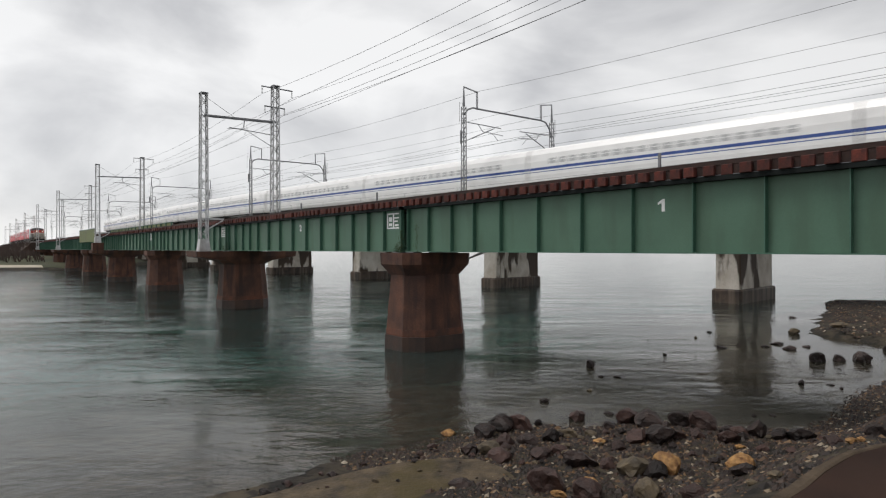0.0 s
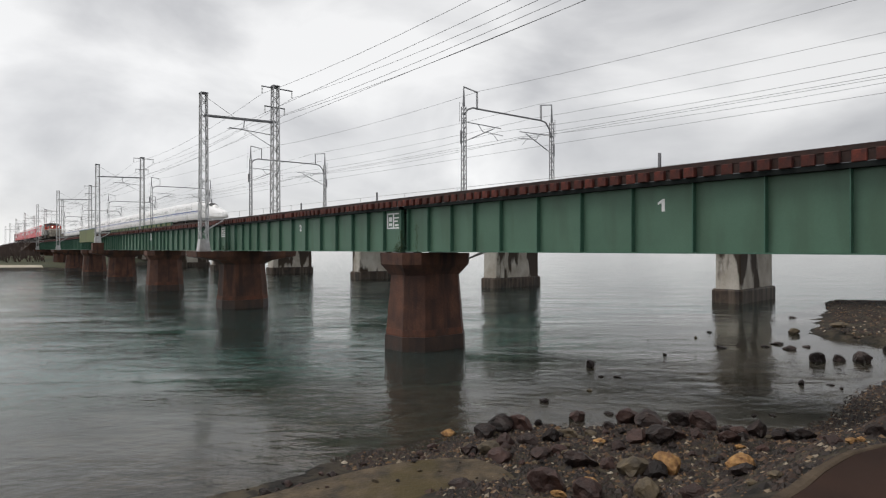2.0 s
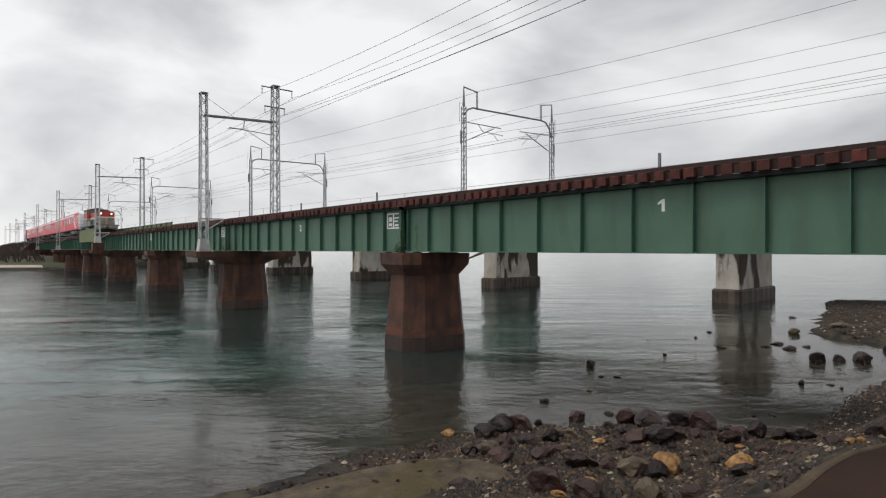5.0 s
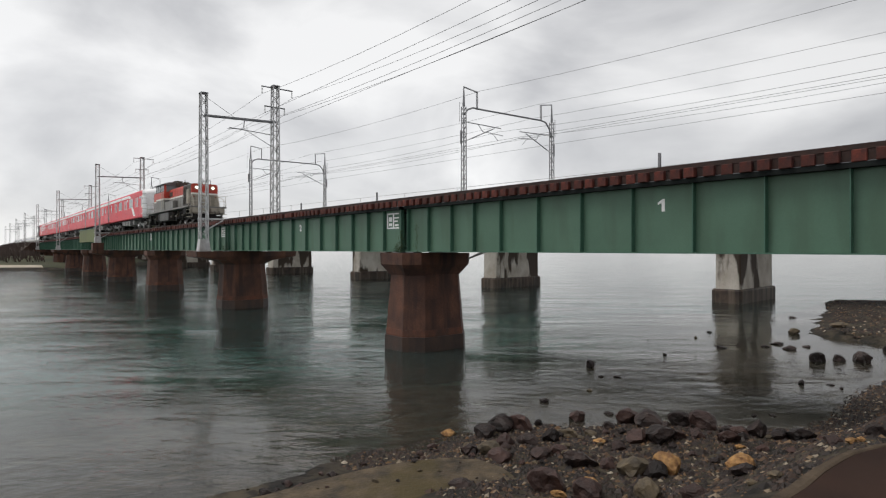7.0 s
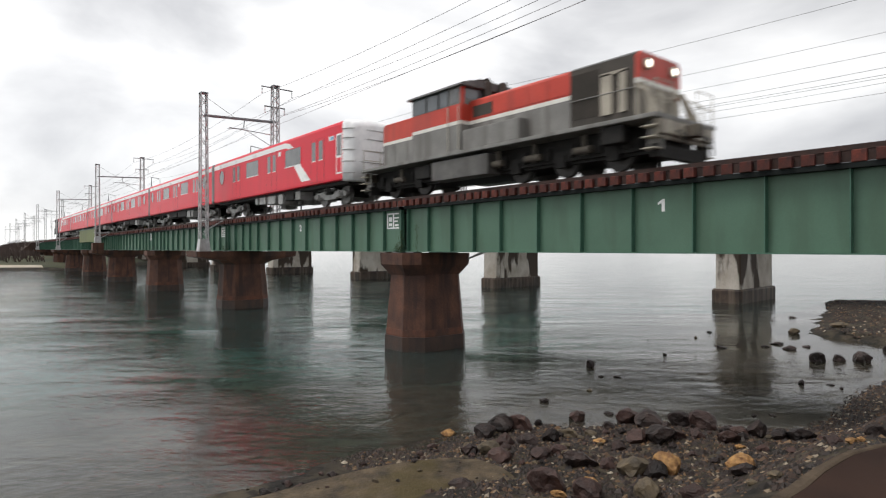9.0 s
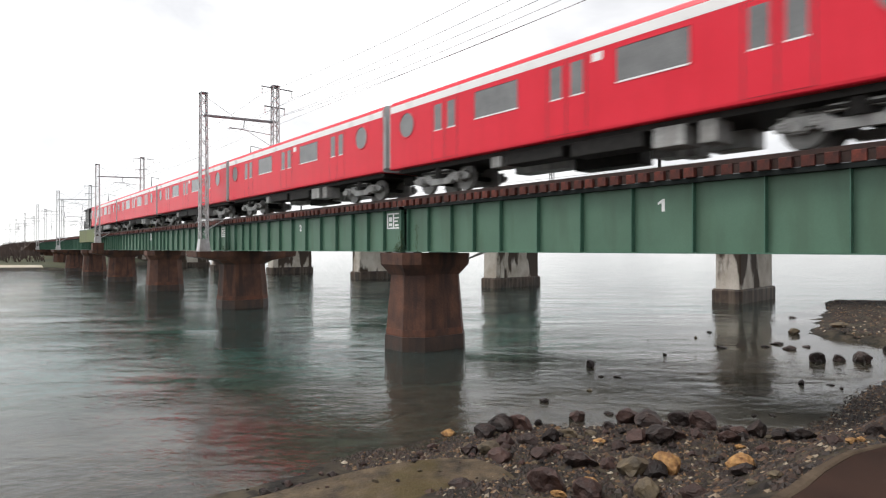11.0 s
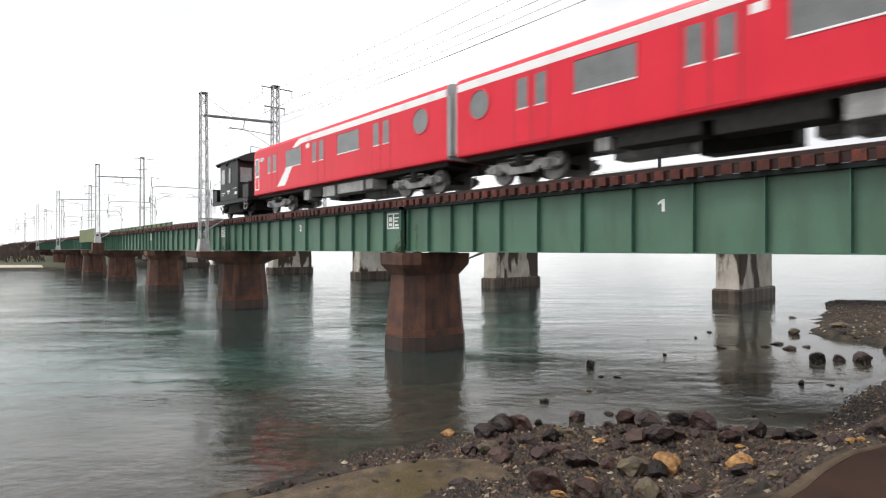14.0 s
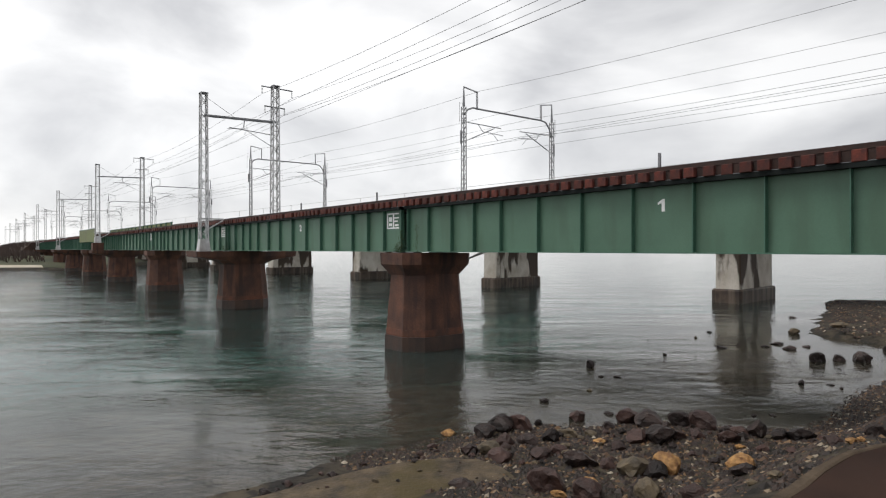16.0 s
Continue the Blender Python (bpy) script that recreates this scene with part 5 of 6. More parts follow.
def metro_car(kind):
    """kind: 'front' has its cab end at x 0 wrapped in a sheet, 'rear' its cab at the tail, 'mid' none."""
    car = new("metro_car")
    L = 17.5
    a, b = (-L, 0.0)
    if kind == "front":
        b = -0.35
    if kind == "rear":
        a = -L + 0.5
    bm = bmesh.new()
    rings = [[(x, y, z) for y, z in CAR_PROFILE] for x in (a, b)]
    vr = prism(bm, rings, caps=False)
    for loop, m in ((vr[0][::-1], 0 if kind == "rear" else 1), (vr[-1], 1)):
        bm.faces.new(loop).material_index = m
    bmesh.ops.recalc_face_normals(bm, faces=bm.faces[:])
    part("body", bm, [M_RED, M_PALEGREY], car, "bright red metro car body")
    # white band under the roof, ending short of a cab
    s0, s1 = a + 0.03, b - 0.03
    if kind == "front":
        s1 = -6.3
    if kind == "rear":
        s0 = -L + 6.0
    for s in (-1, 1):
        side_panel("white_band", car, s, s0, s1, 3.10, 3.36, M_CARWHITE, 0.005, "white band under the roof edge")
    flip = (lambda x: x) if kind != "rear" else (lambda x: -L - x)
    if kind == "mid":
        doors, wins, rounds, signs = (-3.7, -9.0, -14.2), ((-7.42, -5.52), (-12.68, -10.79)), (-1.63, -16.4), (-8.0,)
    else:
        doors, wins, rounds, signs = (-2.75, -8.05, -13.4), ((-6.3, -4.5), (-11.75, -9.9)), (-16.0,), (-7.0,)
    for s in (-1, 1):
        for d in doors:
            sliding_door(car, s, flip(d))
        for w0, w1 in wins:
            p, q = sorted((flip(w0), flip(w1)))
            framed_window(car, s, p, q, 2.12, 2.95)
        for r in rounds:
            round_window(car, s, flip(r))
        for g in signs:
            x = flip(g)
            side_panel("destination_sign", car, s, x - 0.16, x + 0.16, 2.78, 3.0, M_CARWHITE, 0.006, "small pale side sign")
        if kind != "mid":
            p, q = sorted((flip(-0.95), flip(-0.42)))
            cd = side_panel("cab_door", car, s, p, q, 1.25, 3.0, M_CARWHITE, 0.004, "pale framed cab door")
            side_panel("door_panel", cd, s, p + 0.07, q - 0.07, 1.32, 1.95, M_RED, 0.009)
            side_panel("door_glass", cd, s, p + 0.07, q - 0.07, 2.05, 2.93, M_GLASS, 0.009)
            p, q = sorted((flip(-1.62), flip(-1.15)))
            sg = side_panel("line_sign", car, s, p, q, 2.78, 2.98, M_CARWHITE, 0.006, "small white and blue side sign")
            side_panel("sign_face", sg, s, (p + q) / 2 - 0.12, q - 0.03, 2.81, 2.95, M_SIGNBLUE, 0.009, bevel=0.003)
            # slanting white flash beside the cab window, joined to the band
            bm = bmesh.new()
            y = s * 1.411
            for quad in (((-5.3, 2.10), (-4.58, 2.10), (-3.45, 1.22), (-4.4, 1.22)), ((-6.31, 3.10), (-6.31, 3.36), (-5.75, 3.24), (-5.3, 3.0), (-5.9, 3.0))):
                vs = [(flip(x), z) for x, z in quad]
                prism(bm, [[(x, y, z) for x, z in vs], [(x, y - s * 0.03, z) for x, z in vs]])
            bmesh.ops.recalc_face_normals(bm, faces=bm.faces[:])
            part("white_flash", bm, M_CARWHITE, car, "slanting white flash")
    # cab end
    if kind == "rear":
        bm = bmesh.new()
        rr = []
        for x, k, top in ((-L + 0.5, 1.0, 0.0), (-L + 0.28, 0.985, 0.03), (-L + 0.1, 0.955, 0.12), (-L, 0.91, 0.28)):
            rr.append([(x, y * k, 0.97 + (z - 0.97) * (1 - top * (0.5 if z > 2 else 0.05))) for y, z in CAR_PROFILE])
        prism(bm, rr)
        bmesh.ops.recalc_face_normals(bm, faces=bm.faces[:])
        nose = part("cab_end", bm, M_RED, car, "rounded red cab end")
        boxed("windscreen", (-L - 0.03, -1.0, 2.0), (-L + 0.02, 1.0, 2.95), M_GLASS, nose)
    if kind == "front":
        bm = bmesh.new()
        rr = []
        for x, k, dz in ((-0.36, 1.006, 0.012), (-0.2, 1.0, 0.0), (0.0, 0.97, -0.06), (0.2, 0.9, -0.2), (0.28, 0.8, -0.34)):
            rr.append([(x, y * k, (0.9 if z < 1.2 else z + dz * (1 if z > 2 else 0))) for y, z in CAR_PROFILE])
        prism(bm, rr)
        bmesh.ops.recalc_face_normals(bm, faces=bm.faces[:])
        bmesh.ops.subdivide_edges(bm, edges=bm.edges[:], cuts=2, use_grid_fill=True)
        for v_ in bm.verts:
            if v_.co.x > -0.3:
                v_.co.x += 0.035 * noise.noise(v_.co * 2.3)
        sh = part("wrapping_sheet", bm, M_SHEET, car, "white protective sheet over the cab end", True)
        for z in (1.25, 1.75, 2.25, 2.75, 3.15):
            bm = bmesh.new()
            tube(bm, [(-0.4, -1.42, z), (0.0, -1.40, z - 0.02), (0.23, -1.22, z - 0.04), (0.31, 0, z - 0.05), (0.23, 1.22, z - 0.04), (0.0, 1.40, z - 0.02), (-0.4, 1.42, z)], 0.02, 6)
            part("rope", bm, M_ROPE, sh, "grey lashing rope")
    # gangways
    for x0, x1, on in ((b, 0.25, kind != "front"), (-L - 0.25, a, kind != "rear")):
        if on:
            boxed("gangway", (x0, -0.55, 1.0), (x1, 0.55, 3.15), M_SEAL, car, "dark gangway bellows")
            for s in (-1, 1):
                boxed("end_fairing", (x0 - 0.0 if x0 >= b else x1 - 0.10, min(s * 1.05, s * 1.37), 1.1), (x0 + 0.10 if x0 >= b else x1, max(s * 1.05, s * 1.37), 3.1), M_PALEGREY, car)
    # underframe
    boxed("underframe", (-L + 0.3, -1.15, 0.82), (-0.3, 1.15, 0.975), M_UNDER, car)
    bogie(car, -2.45)
    bogie(car, -L + 2.45)
    rnd = random.Random({"front": 1, "mid": 2, "rear": 3}[kind])
    for s in (-1, 1):
        x = -5.0
        while x > -12.4:
            w = rnd.choice((0.4, 0.55, 0.8, 1.1, 2.2))
            if x - w < -12.8:
                break
            boxed("equipment_box", (x - w, min(s * 0.5, s * 1.22), rnd.uniform(0.3, 0.52)), (x, max(s * 0.5, s * 1.22), 0.84), rnd.choice((M_BOGIE, M_BOGIE, M_BOGIE, M_UNDER)), car, "grey underfloor equipment box", 0.03)
            x -= w + rnd.uniform(0.06, 0.4)
    for x in (-0.1, -L + 0.1):
        boxed("coupler", (x - 0.3, -0.14, 0.55), (x + 0.3, 0.14, 0.85), M_UNDER, car)
    # roof air conditioner pods, low
    for x in (-5.0, -12.5):
        boxed("roof_unit", (x - 0.9, -0.6, 3.6), (x + 0.9, 0.6, 3.68), M_PALEGREY, car, "", 0.02)
    return tagged(car, {"front": "bright red metro car with its front wrapped in white sheeting", "mid": "bright red metro car with round end windows and white band",
                        "rear": "bright red metro end car with slanting white flash"}[kind], "railway car", "cars of the red train")


# ---- diesel locomotive: x 0 is the face of the long hood ----
def locomotive():
    loco = new("diesel_locomotive")
    W = 0.98

    def hood(name, x0, x1, bands, w, label=""):
        """A hood in stacked bands of colour: rows of (z0, z1, material, part name)."""
        base = boxed(name, (x0 + 0.02, -w + 0.03, 1.2), (x1 - 0.02, w - 0.03, 2.8), M_LOCOGREY, loco, label)
        for z0, z1, m, nm in bands:
            boxed(nm, (x0, -w, z0), (x1, w, z1), m, base)
        return base

    long_hood = hood("long_hood", -6.3, -2.1, ((1.2, 2.088, M_LOCOGREY, "lower_panel"), (2.09, 2.208, M_STRIPE, "cream_stripe"), (2.21, 2.80, M_LOCORED, "red_panel")), W)
    bm = bmesh.new()
    prof = [(-W, 2.802), (-W + 0.02, 2.86), (-W + 0.14, 2.93), (W - 0.14, 2.93), (W - 0.02, 2.86), (W, 2.802)]
    prism(bm, [[(x, y, z) for y, z in prof] for x in (-6.3, -2.1)])
    bmesh.ops.recalc_face_normals(bm, faces=bm.faces[:])
    part("hood_top", bm, M_LOCORED, long_hood)
    for s in (-1, 1):
        for k in range(5):
            x = -5.9 + k * 0.78
            boxed("hood_door", (x, min(s * W, s * (W + 0.012)), 2.26), (x + 0.7, max(s * W, s * (W + 0.012)), 2.74), M_LOCORED, long_hood, "", 0.005)
            boxed("lower_door", (x, min(s * W, s * (W + 0.012)), 1.3), (x + 0.7, max(s * W, s * (W + 0.012)), 2.02), M_LOCOGREY, long_hood, "", 0.005)
        boxed("louvre", (-6.1, min(s * W, s * (W + 0.02)), 2.3), (-5.2, max(s * W, s * (W + 0.02)), 2.66), M_GRILLE, long_hood, "dark louvred grille")
    # radiator section
    rad = boxed("radiator_section", (-2.1, -W, 1.2), (-0.06, W, 2.86), M_GRILLE, loco, "sooty brown radiator section with open grilles")
    bm = bmesh.new()
    prism(bm, [[(x, y, z) for y, z in ((-W, 2.862), (-W + 0.14, 2.95), (W - 0.14, 2.95), (W, 2.862))] for x in (-2.12, -0.06)])
    bmesh.ops.recalc_face_normals(bm, faces=bm.faces[:])
    part("roof_shroud", bm, M_ROOFGREY, rad)
    for s in (-1, 1):
        for k in range(9):
            x = -2.02 + k * 0.1
            boxed("grille_slat", (x, min(s * W, s * (W + 0.03)), 1.5), (x + 0.045, max(s * W, s * (W + 0.03)), 2.72), M_GRILLE, rad)
        bm = bmesh.new()
        lo, hi = s * W, s * (W + 0.05)
        for x0, x1, z0, z1 in ((-1.06, -0.72, 1.45, 2.5), (-0.5, -0.3, 1.45, 2.5), (-1.06, -0.3, 2.46, 2.54)):
            box(bm, (x0, min(lo, hi), z0), (x1, max(lo, hi), z1))
        part("side_frame_panel", bm, M_FRONTGREY, rad, "dirty cream panel frame")
    # front face
    face = boxed("front_face", (-0.06, -W, 1.2), (0.03, W, 2.12), M_FRONTGREY, loco, "dusty beige-grey front", 0.01)
    boxed("front_stripe", (-0.06, -W - 0.004, 2.122), (0.034, W + 0.004, 2.24), M_STRIPE, face, "cream stripe")
    bm = bmesh.new()
    prism(bm, [[(x, y, z) for y, z in ((-W, 2.242), (W, 2.242), (W, 2.8), (W - 0.14, 2.93), (-W + 0.14, 2.93), (-W, 2.8))] for x in (-0.06, 0.032)])
    bmesh.ops.recalc_face_normals(bm, faces=bm.faces[:])
    part("front_red_panel", bm, M_LOCORED, face, "faded red upper front")
    for s in (-1, 1):
        bm = bmesh.new()
        tube(bm, [(0.03, s * 0.6, 2.64), (0.1, s * 0.6, 2.64)], [0.16, 0.145], 20)
        hl = part("headlamp", bm, M_CREAM, face, "round headlamp")
        bm = bmesh.new()
        tube(bm, [(0.1, s * 0.6, 2.64), (0.112, s * 0.6, 2.64)], [0.10, 0.085], 20)
        part("lens", bm, M_LAMP, hl, "lit warm-white lens")
        bm = bmesh.new()
        tube(bm, [(0.036, s * 0.8, 1.95), (0.08, s * 0.8, 1.95)], 0.06, 12)
        part("marker_lamp", bm, M_TAIL, face)
        for z in (1.45, 1.8):
            bm = bmesh.new()
            tube(bm, [(0.03, s * 0.62, z), (0.1, s * 0.62, z), (0.1, s * 0.2, z), (0.03, s * 0.2, z)], 0.014, 6)
            part("grab_rail", bm, M_CREAM, face)
    # cab
    cab = boxed("cab", (-9.0, -1.36, 1.2), (-6.3, 1.36, 3.36), M_LOCOGREY, loco)
    boxed("cab_stripe", (-9.004, -1.364, 2.09), (-6.296, 1.364, 2.208), M_STRIPE, cab)
    boxed("cab_red_band", (-9.004, -1.366, 2.212), (-6.296, 1.366, 2.76), M_LOCORED, cab)
    bm = bmesh.new()
    prof = [(-1.5, 3.33), (-1.48, 3.40), (-1.1, 3.52), (-0.5, 3.6), (0.5, 3.6), (1.1, 3.52), (1.48, 3.40), (1.5, 3.33)]
    prism(bm, [[(x, y, z) for y, z in prof] for x in (-9.15, -6.1)])
    bmesh.ops.recalc_face_normals(bm, faces=bm.faces[:])
    part("cab_roof", bm, M_ROOFGREY, cab, "dark grey cab roof")
    for s in (-1, 1):
        for x0, x1 in ((-8.93, -8.2), (-8.12, -7.5), (-7.42, -6.95)):
            win = boxed("side_window", (x0, min(s * 1.35, s * 1.372), 2.78), (x1, max(s * 1.35, s * 1.372), 3.31), M_GLASS_CAB, cab)
            for a, b, c, d in ((x0 - 0.03, x0, 2.76, 3.33), (x1, x1 + 0.03, 2.76, 3.33), (x0, x1, 3.31, 3.33)):
                boxed("frame", (a, min(s * 1.36, s * 1.385), c), (b, max(s * 1.36, s * 1.385), d), M_SEAL, win)
        boxed("corner_post", (-6.32, min(s * 1.2, s * 1.364), 2.762), (-6.29, max(s * 1.2, s * 1.364), 3.34), M_LOCORED, cab, "red cab corner")
        boxed("cab_door", (-6.85, min(s * 1.36, s * 1.37), 1.3), (-6.4, max(s * 1.36, s * 1.37), 2.08), M_LOCOGREY, cab, "grey lower cab door", 0.004)
        boxed("door_window", (-6.82, min(s * 1.36, s * 1.374), 2.82), (-6.43, max(s * 1.36, s * 1.374), 3.26), M_GLASS, cab)
        bm = bmesh.new()
        for x in (-6.9, -6.35):
            tube(bm, [(x, s * 1.42, 1.25), (x, s * 1.42, 2.7)], 0.018, 6)
        part("door_handrail", bm, M_CREAM, cab, "cream door handrail")
        boxed("front_window", (-6.31, min(s * 0.22, s * 1.18), 2.95), (-6.28, max(s * 0.22, s * 1.18), 3.31), M_GLASS_CAB, cab)
        boxed("rear_window", (-9.02, min(s * 0.25, s * 1.2), 2.98), (-8.99, max(s * 0.25, s * 1.2), 3.28), M_GLASS_CAB, cab)
    bm = bmesh.new()
    tube(bm, [(-5.95, 0.25, 2.9), (-5.95, 0.25, 3.6)], 0.14, 12)
    tube(bm, [(-6.6, 0.55, 3.58), (-6.3, 0.55, 3.66)], 0.05, 8)
    part("exhaust_stack", bm, M_GRILLE, loco, "sooty exhaust stack")
    # short hood
    short = hood("short_hood", -11.5, -9.0, ((1.2, 2.088, M_LOCOGREY, "lower_panel"), (2.09, 2.208, M_STRIPE, "cream_stripe"), (2.21, 2.84, M_LOCORED, "red_panel")), W)
    boxed("hood_top", (-11.5, -W + 0.03, 2.842), (-9.0, W - 0.03, 2.92), M_LOCORED, short, "", 0.03)
    for s in (-1, 1):
        for k in range(3):
            x = -11.35 + k * 0.78
            boxed("hood_door", (x, min(s * W, s * (W + 0.012)), 1.3), (x + 0.7, max(s * W, s * (W + 0.012)), 2.02), M_LOCOGREY, short, "", 0.005)
        bm = bmesh.new()
        tube(bm, [(-11.5, s * 0.6, 2.6), (-11.58, s * 0.6, 2.6)], [0.15, 0.14], 16)
        part("headlamp", bm, M_CREAM, short)
    # sloping plates and rails in front of the long hood
    for s in (-1, 1):
        bm = bmesh.new()
        prism(bm, [[(0.04, y, 2.1), (0.16, y, 2.1), (0.62, y, 1.22), (0.36, y, 1.22)] for y in (s * 0.88, s * 0.95)])
        bmesh.ops.recalc_face_normals(bm, faces=bm.faces[:])
        part("sloping_plate", bm, M_FRONTGREY, loco, "dusty beige sloping side plate")
        bm = bmesh.new()
        tube(bm, [(0.1, s * 0.3, 2.05), (0.34, s * 0.32, 1.9), (0.36, s * 0.34, 1.22)], 0.025, 6)
        part("front_rail", bm, M_CREAM, loco, "dirty cream tubular rail")
        bm = bmesh.new()
        tube(bm, [(0.5, s * 1.3, 1.2), (0.5, s * 1.3, 1.75), (0.1, s * 1.0, 2.0)], 0.022, 6)
        part("corner_rail", bm, M_CREAM, loco, "dirty cream tubular rail")
    boxed("front_apron", (0.64, -1.28, 0.62), (0.715, 1.28, 1.1), M_FRONTGREY, loco, "dusty beige front apron", 0.02)
    # roof clutter over the cab front
    bm = bmesh.new()
    box(bm, (-6.9, -0.5, 3.6), (-6.35, 0.1, 3.72))
    tube(bm, [(-6.15, -0.3, 2.9), (-6.15, -0.3, 3.55), (-6.2, -0.3, 3.68)], [0.17, 0.17, 0.12], 10)
    tube(bm, [(-6.7, 0.4, 3.6), (-6.7, 0.4, 3.86)], [0.05, 0.03], 8)
    part("roof_whistle", bm, M_GRILLE, loco, "sooty whistle and vent on the cab roof")
    # running board, tanks
    frame_ob = boxed("running_board", (-12.45, -1.42, 1.08), (0.78, 1.42, 1.2), M_LOCOGREY, loco, "grey running board", 0.02)
    boxed("main_frame", (-12.3, -0.75, 0.34), (0.5, 0.75, 1.08), M_UNDER, frame_ob)
    for s in (-1, 1):
        boxed("side_tank", (-6.25, min(s * 0.99, s * 1.34), 1.21), (-3.7, max(s * 0.99, s * 1.34), 1.86), M_LOCOGREY, frame_ob, "", 0.03)
        boxed("battery_box", (-7.9, min(s * 0.7, s * 1.34), 0.32), (-5.05, max(s * 0.7, s * 1.34), 0.98), M_TANK, frame_ob, "grimy dark grey battery box", 0.03)
        boxed("air_tank_box", (-9.0, min(s * 0.7, s * 1.25), 0.5), (-8.1, max(s * 0.7, s * 1.25), 0.95), M_UNDER, frame_ob, "", 0.03)
        for x in (0.62, -12.32):
            for z in (0.35, 0.62, 0.88):
                boxed("step", (x - 0.22, min(s * 1.1, s * 1.42), z), (x + 0.12, max(s * 1.1, s * 1.42), z + 0.03), M_CREAM, frame_ob)
            boxed("step_plate", (x - 0.24, min(s * 1.08, s * 1.12), 0.33), (x + 0.14, max(s * 1.08, s * 1.12), 1.08), M_LOCOGREY, frame_ob)
        for xe in (0.72, -12.4):
            bm = bmesh.new()
            tube(bm, [(xe, s * 1.36, 1.2), (xe, s * 1.36, 2.0), (xe, s * 0.55, 2.0), (xe, s * 0.55, 1.2)], 0.02, 6)
            tube(bm, [(xe, s * 1.36, 1.6), (xe, s * 0.55, 1.6)], 0.016, 6)
            part("end_rail", bm, M_CREAM, frame_ob, "cream tubular end rail")
    for s in (-1, 1):
        # walkway handrails along the hoods
        bm = bmesh.new()
        tube(bm, [(-2.1, s * 1.03, 2.0), (0.0, s * 1.03, 2.0)], 0.014, 6)
        for x in (-2.0, -1.0, -0.05):
            tube(bm, [(x, s * 0.98, 2.0), (x, s * 1.03, 2.0)], 0.012, 5)
        part("hood_handrail", bm, M_LOCOGREY, rad, "grey hood handrail")
        boxed("sand_box", (-0.85, min(s * 1.0, s * 1.32), 0.62), (-0.2, max(s * 1.0, s * 1.32), 1.06), M_UNDER, frame_ob, "", 0.03)
        boxed("sill_edge", (-12.4, min(s * 1.415, s * 1.43), 1.1), (0.75, max(s * 1.415, s * 1.43), 1.17), M_LOCOGREY, frame_ob)
        for x in (-1.6, -3.4, -4.9, -8.5, -10.2):
            bm = bmesh.new()
            tube(bm, [(x, s * 1.0, 0.5), (x, s * 1.0, 1.05)], 0.07, 8)
            tube(bm, [(x - 0.25, s * 1.1, 0.62), (x + 0.3, s * 1.1, 0.62)], 0.1, 10)
            part("brake_cylinder", bm, M_BEAM, frame_ob, "dusty brake cylinder")
    for xe, q in ((0.72, 1), (-12.4, -1)):
        boxed("buffer_beam", (min(xe, xe + q * 0.1), -1.25, 0.72), (max(xe, xe + q * 0.1), 1.25, 1.06), M_FRONTGREY if q > 0 else M_BEAM, frame_ob, "dusty buffer beam", 0.02)
        boxed("coupler", (min(xe, xe + q * 0.42), -0.16, 0.72), (max(xe, xe + q * 0.42), 0.16, 1.02), M_BEAM, frame_ob, "", 0.03)
        boxed("snow_plough", (min(xe - q * 0.25, xe - q * 0.05), -1.15, 0.18), (max(xe - q * 0.25, xe - q * 0.05), 1.15, 0.5), M_UNDER, frame_ob)
        for y in (-0.55, 0.5, 0.8):
            bm = bmesh.new()
            tube(bm, [(xe + q * 0.1, y, 0.85), (xe + q * 0.28, y, 0.7), (xe + q * 0.25, y + 0.1, 0.35)], 0.028, 6)
            part("brake_hose", bm, M_SEAL, frame_ob)
    for x in (-0.75, -2.5, -4.25, -9.2, -11.2):
        wheelset(loco, x)
    for x0, x1 in ((-5.0, 0.0), (-12.0, -8.4)):
        for s in (-1, 1):
            bm = bmesh.new()
            box(bm, (x0, s * 0.82 - 0.06, 0.42), (x1, s * 0.82 + 0.06, 0.72))
            for x in (-0.75, -2.5, -4.25, -9.2, -11.2):
                if x0 < x < x1:
                    box(bm, (x - 0.18, s * 0.84 - 0.1, 0.26), (x + 0.18, s * 0.84 + 0.12, 0.6))
                    for d in (-0.42, 0.42):
                        tube(bm, [(x + d, s * 0.92, 0.5), (x + d, s * 0.92, 0.85)], 0.09, 10)
            part("bogie_frame", bm, M_UNDER, loco, "grimy black bogie frame")
    return tagged(loco, "orange-red and grey diesel hood locomotive with cream stripe", "locomotive")


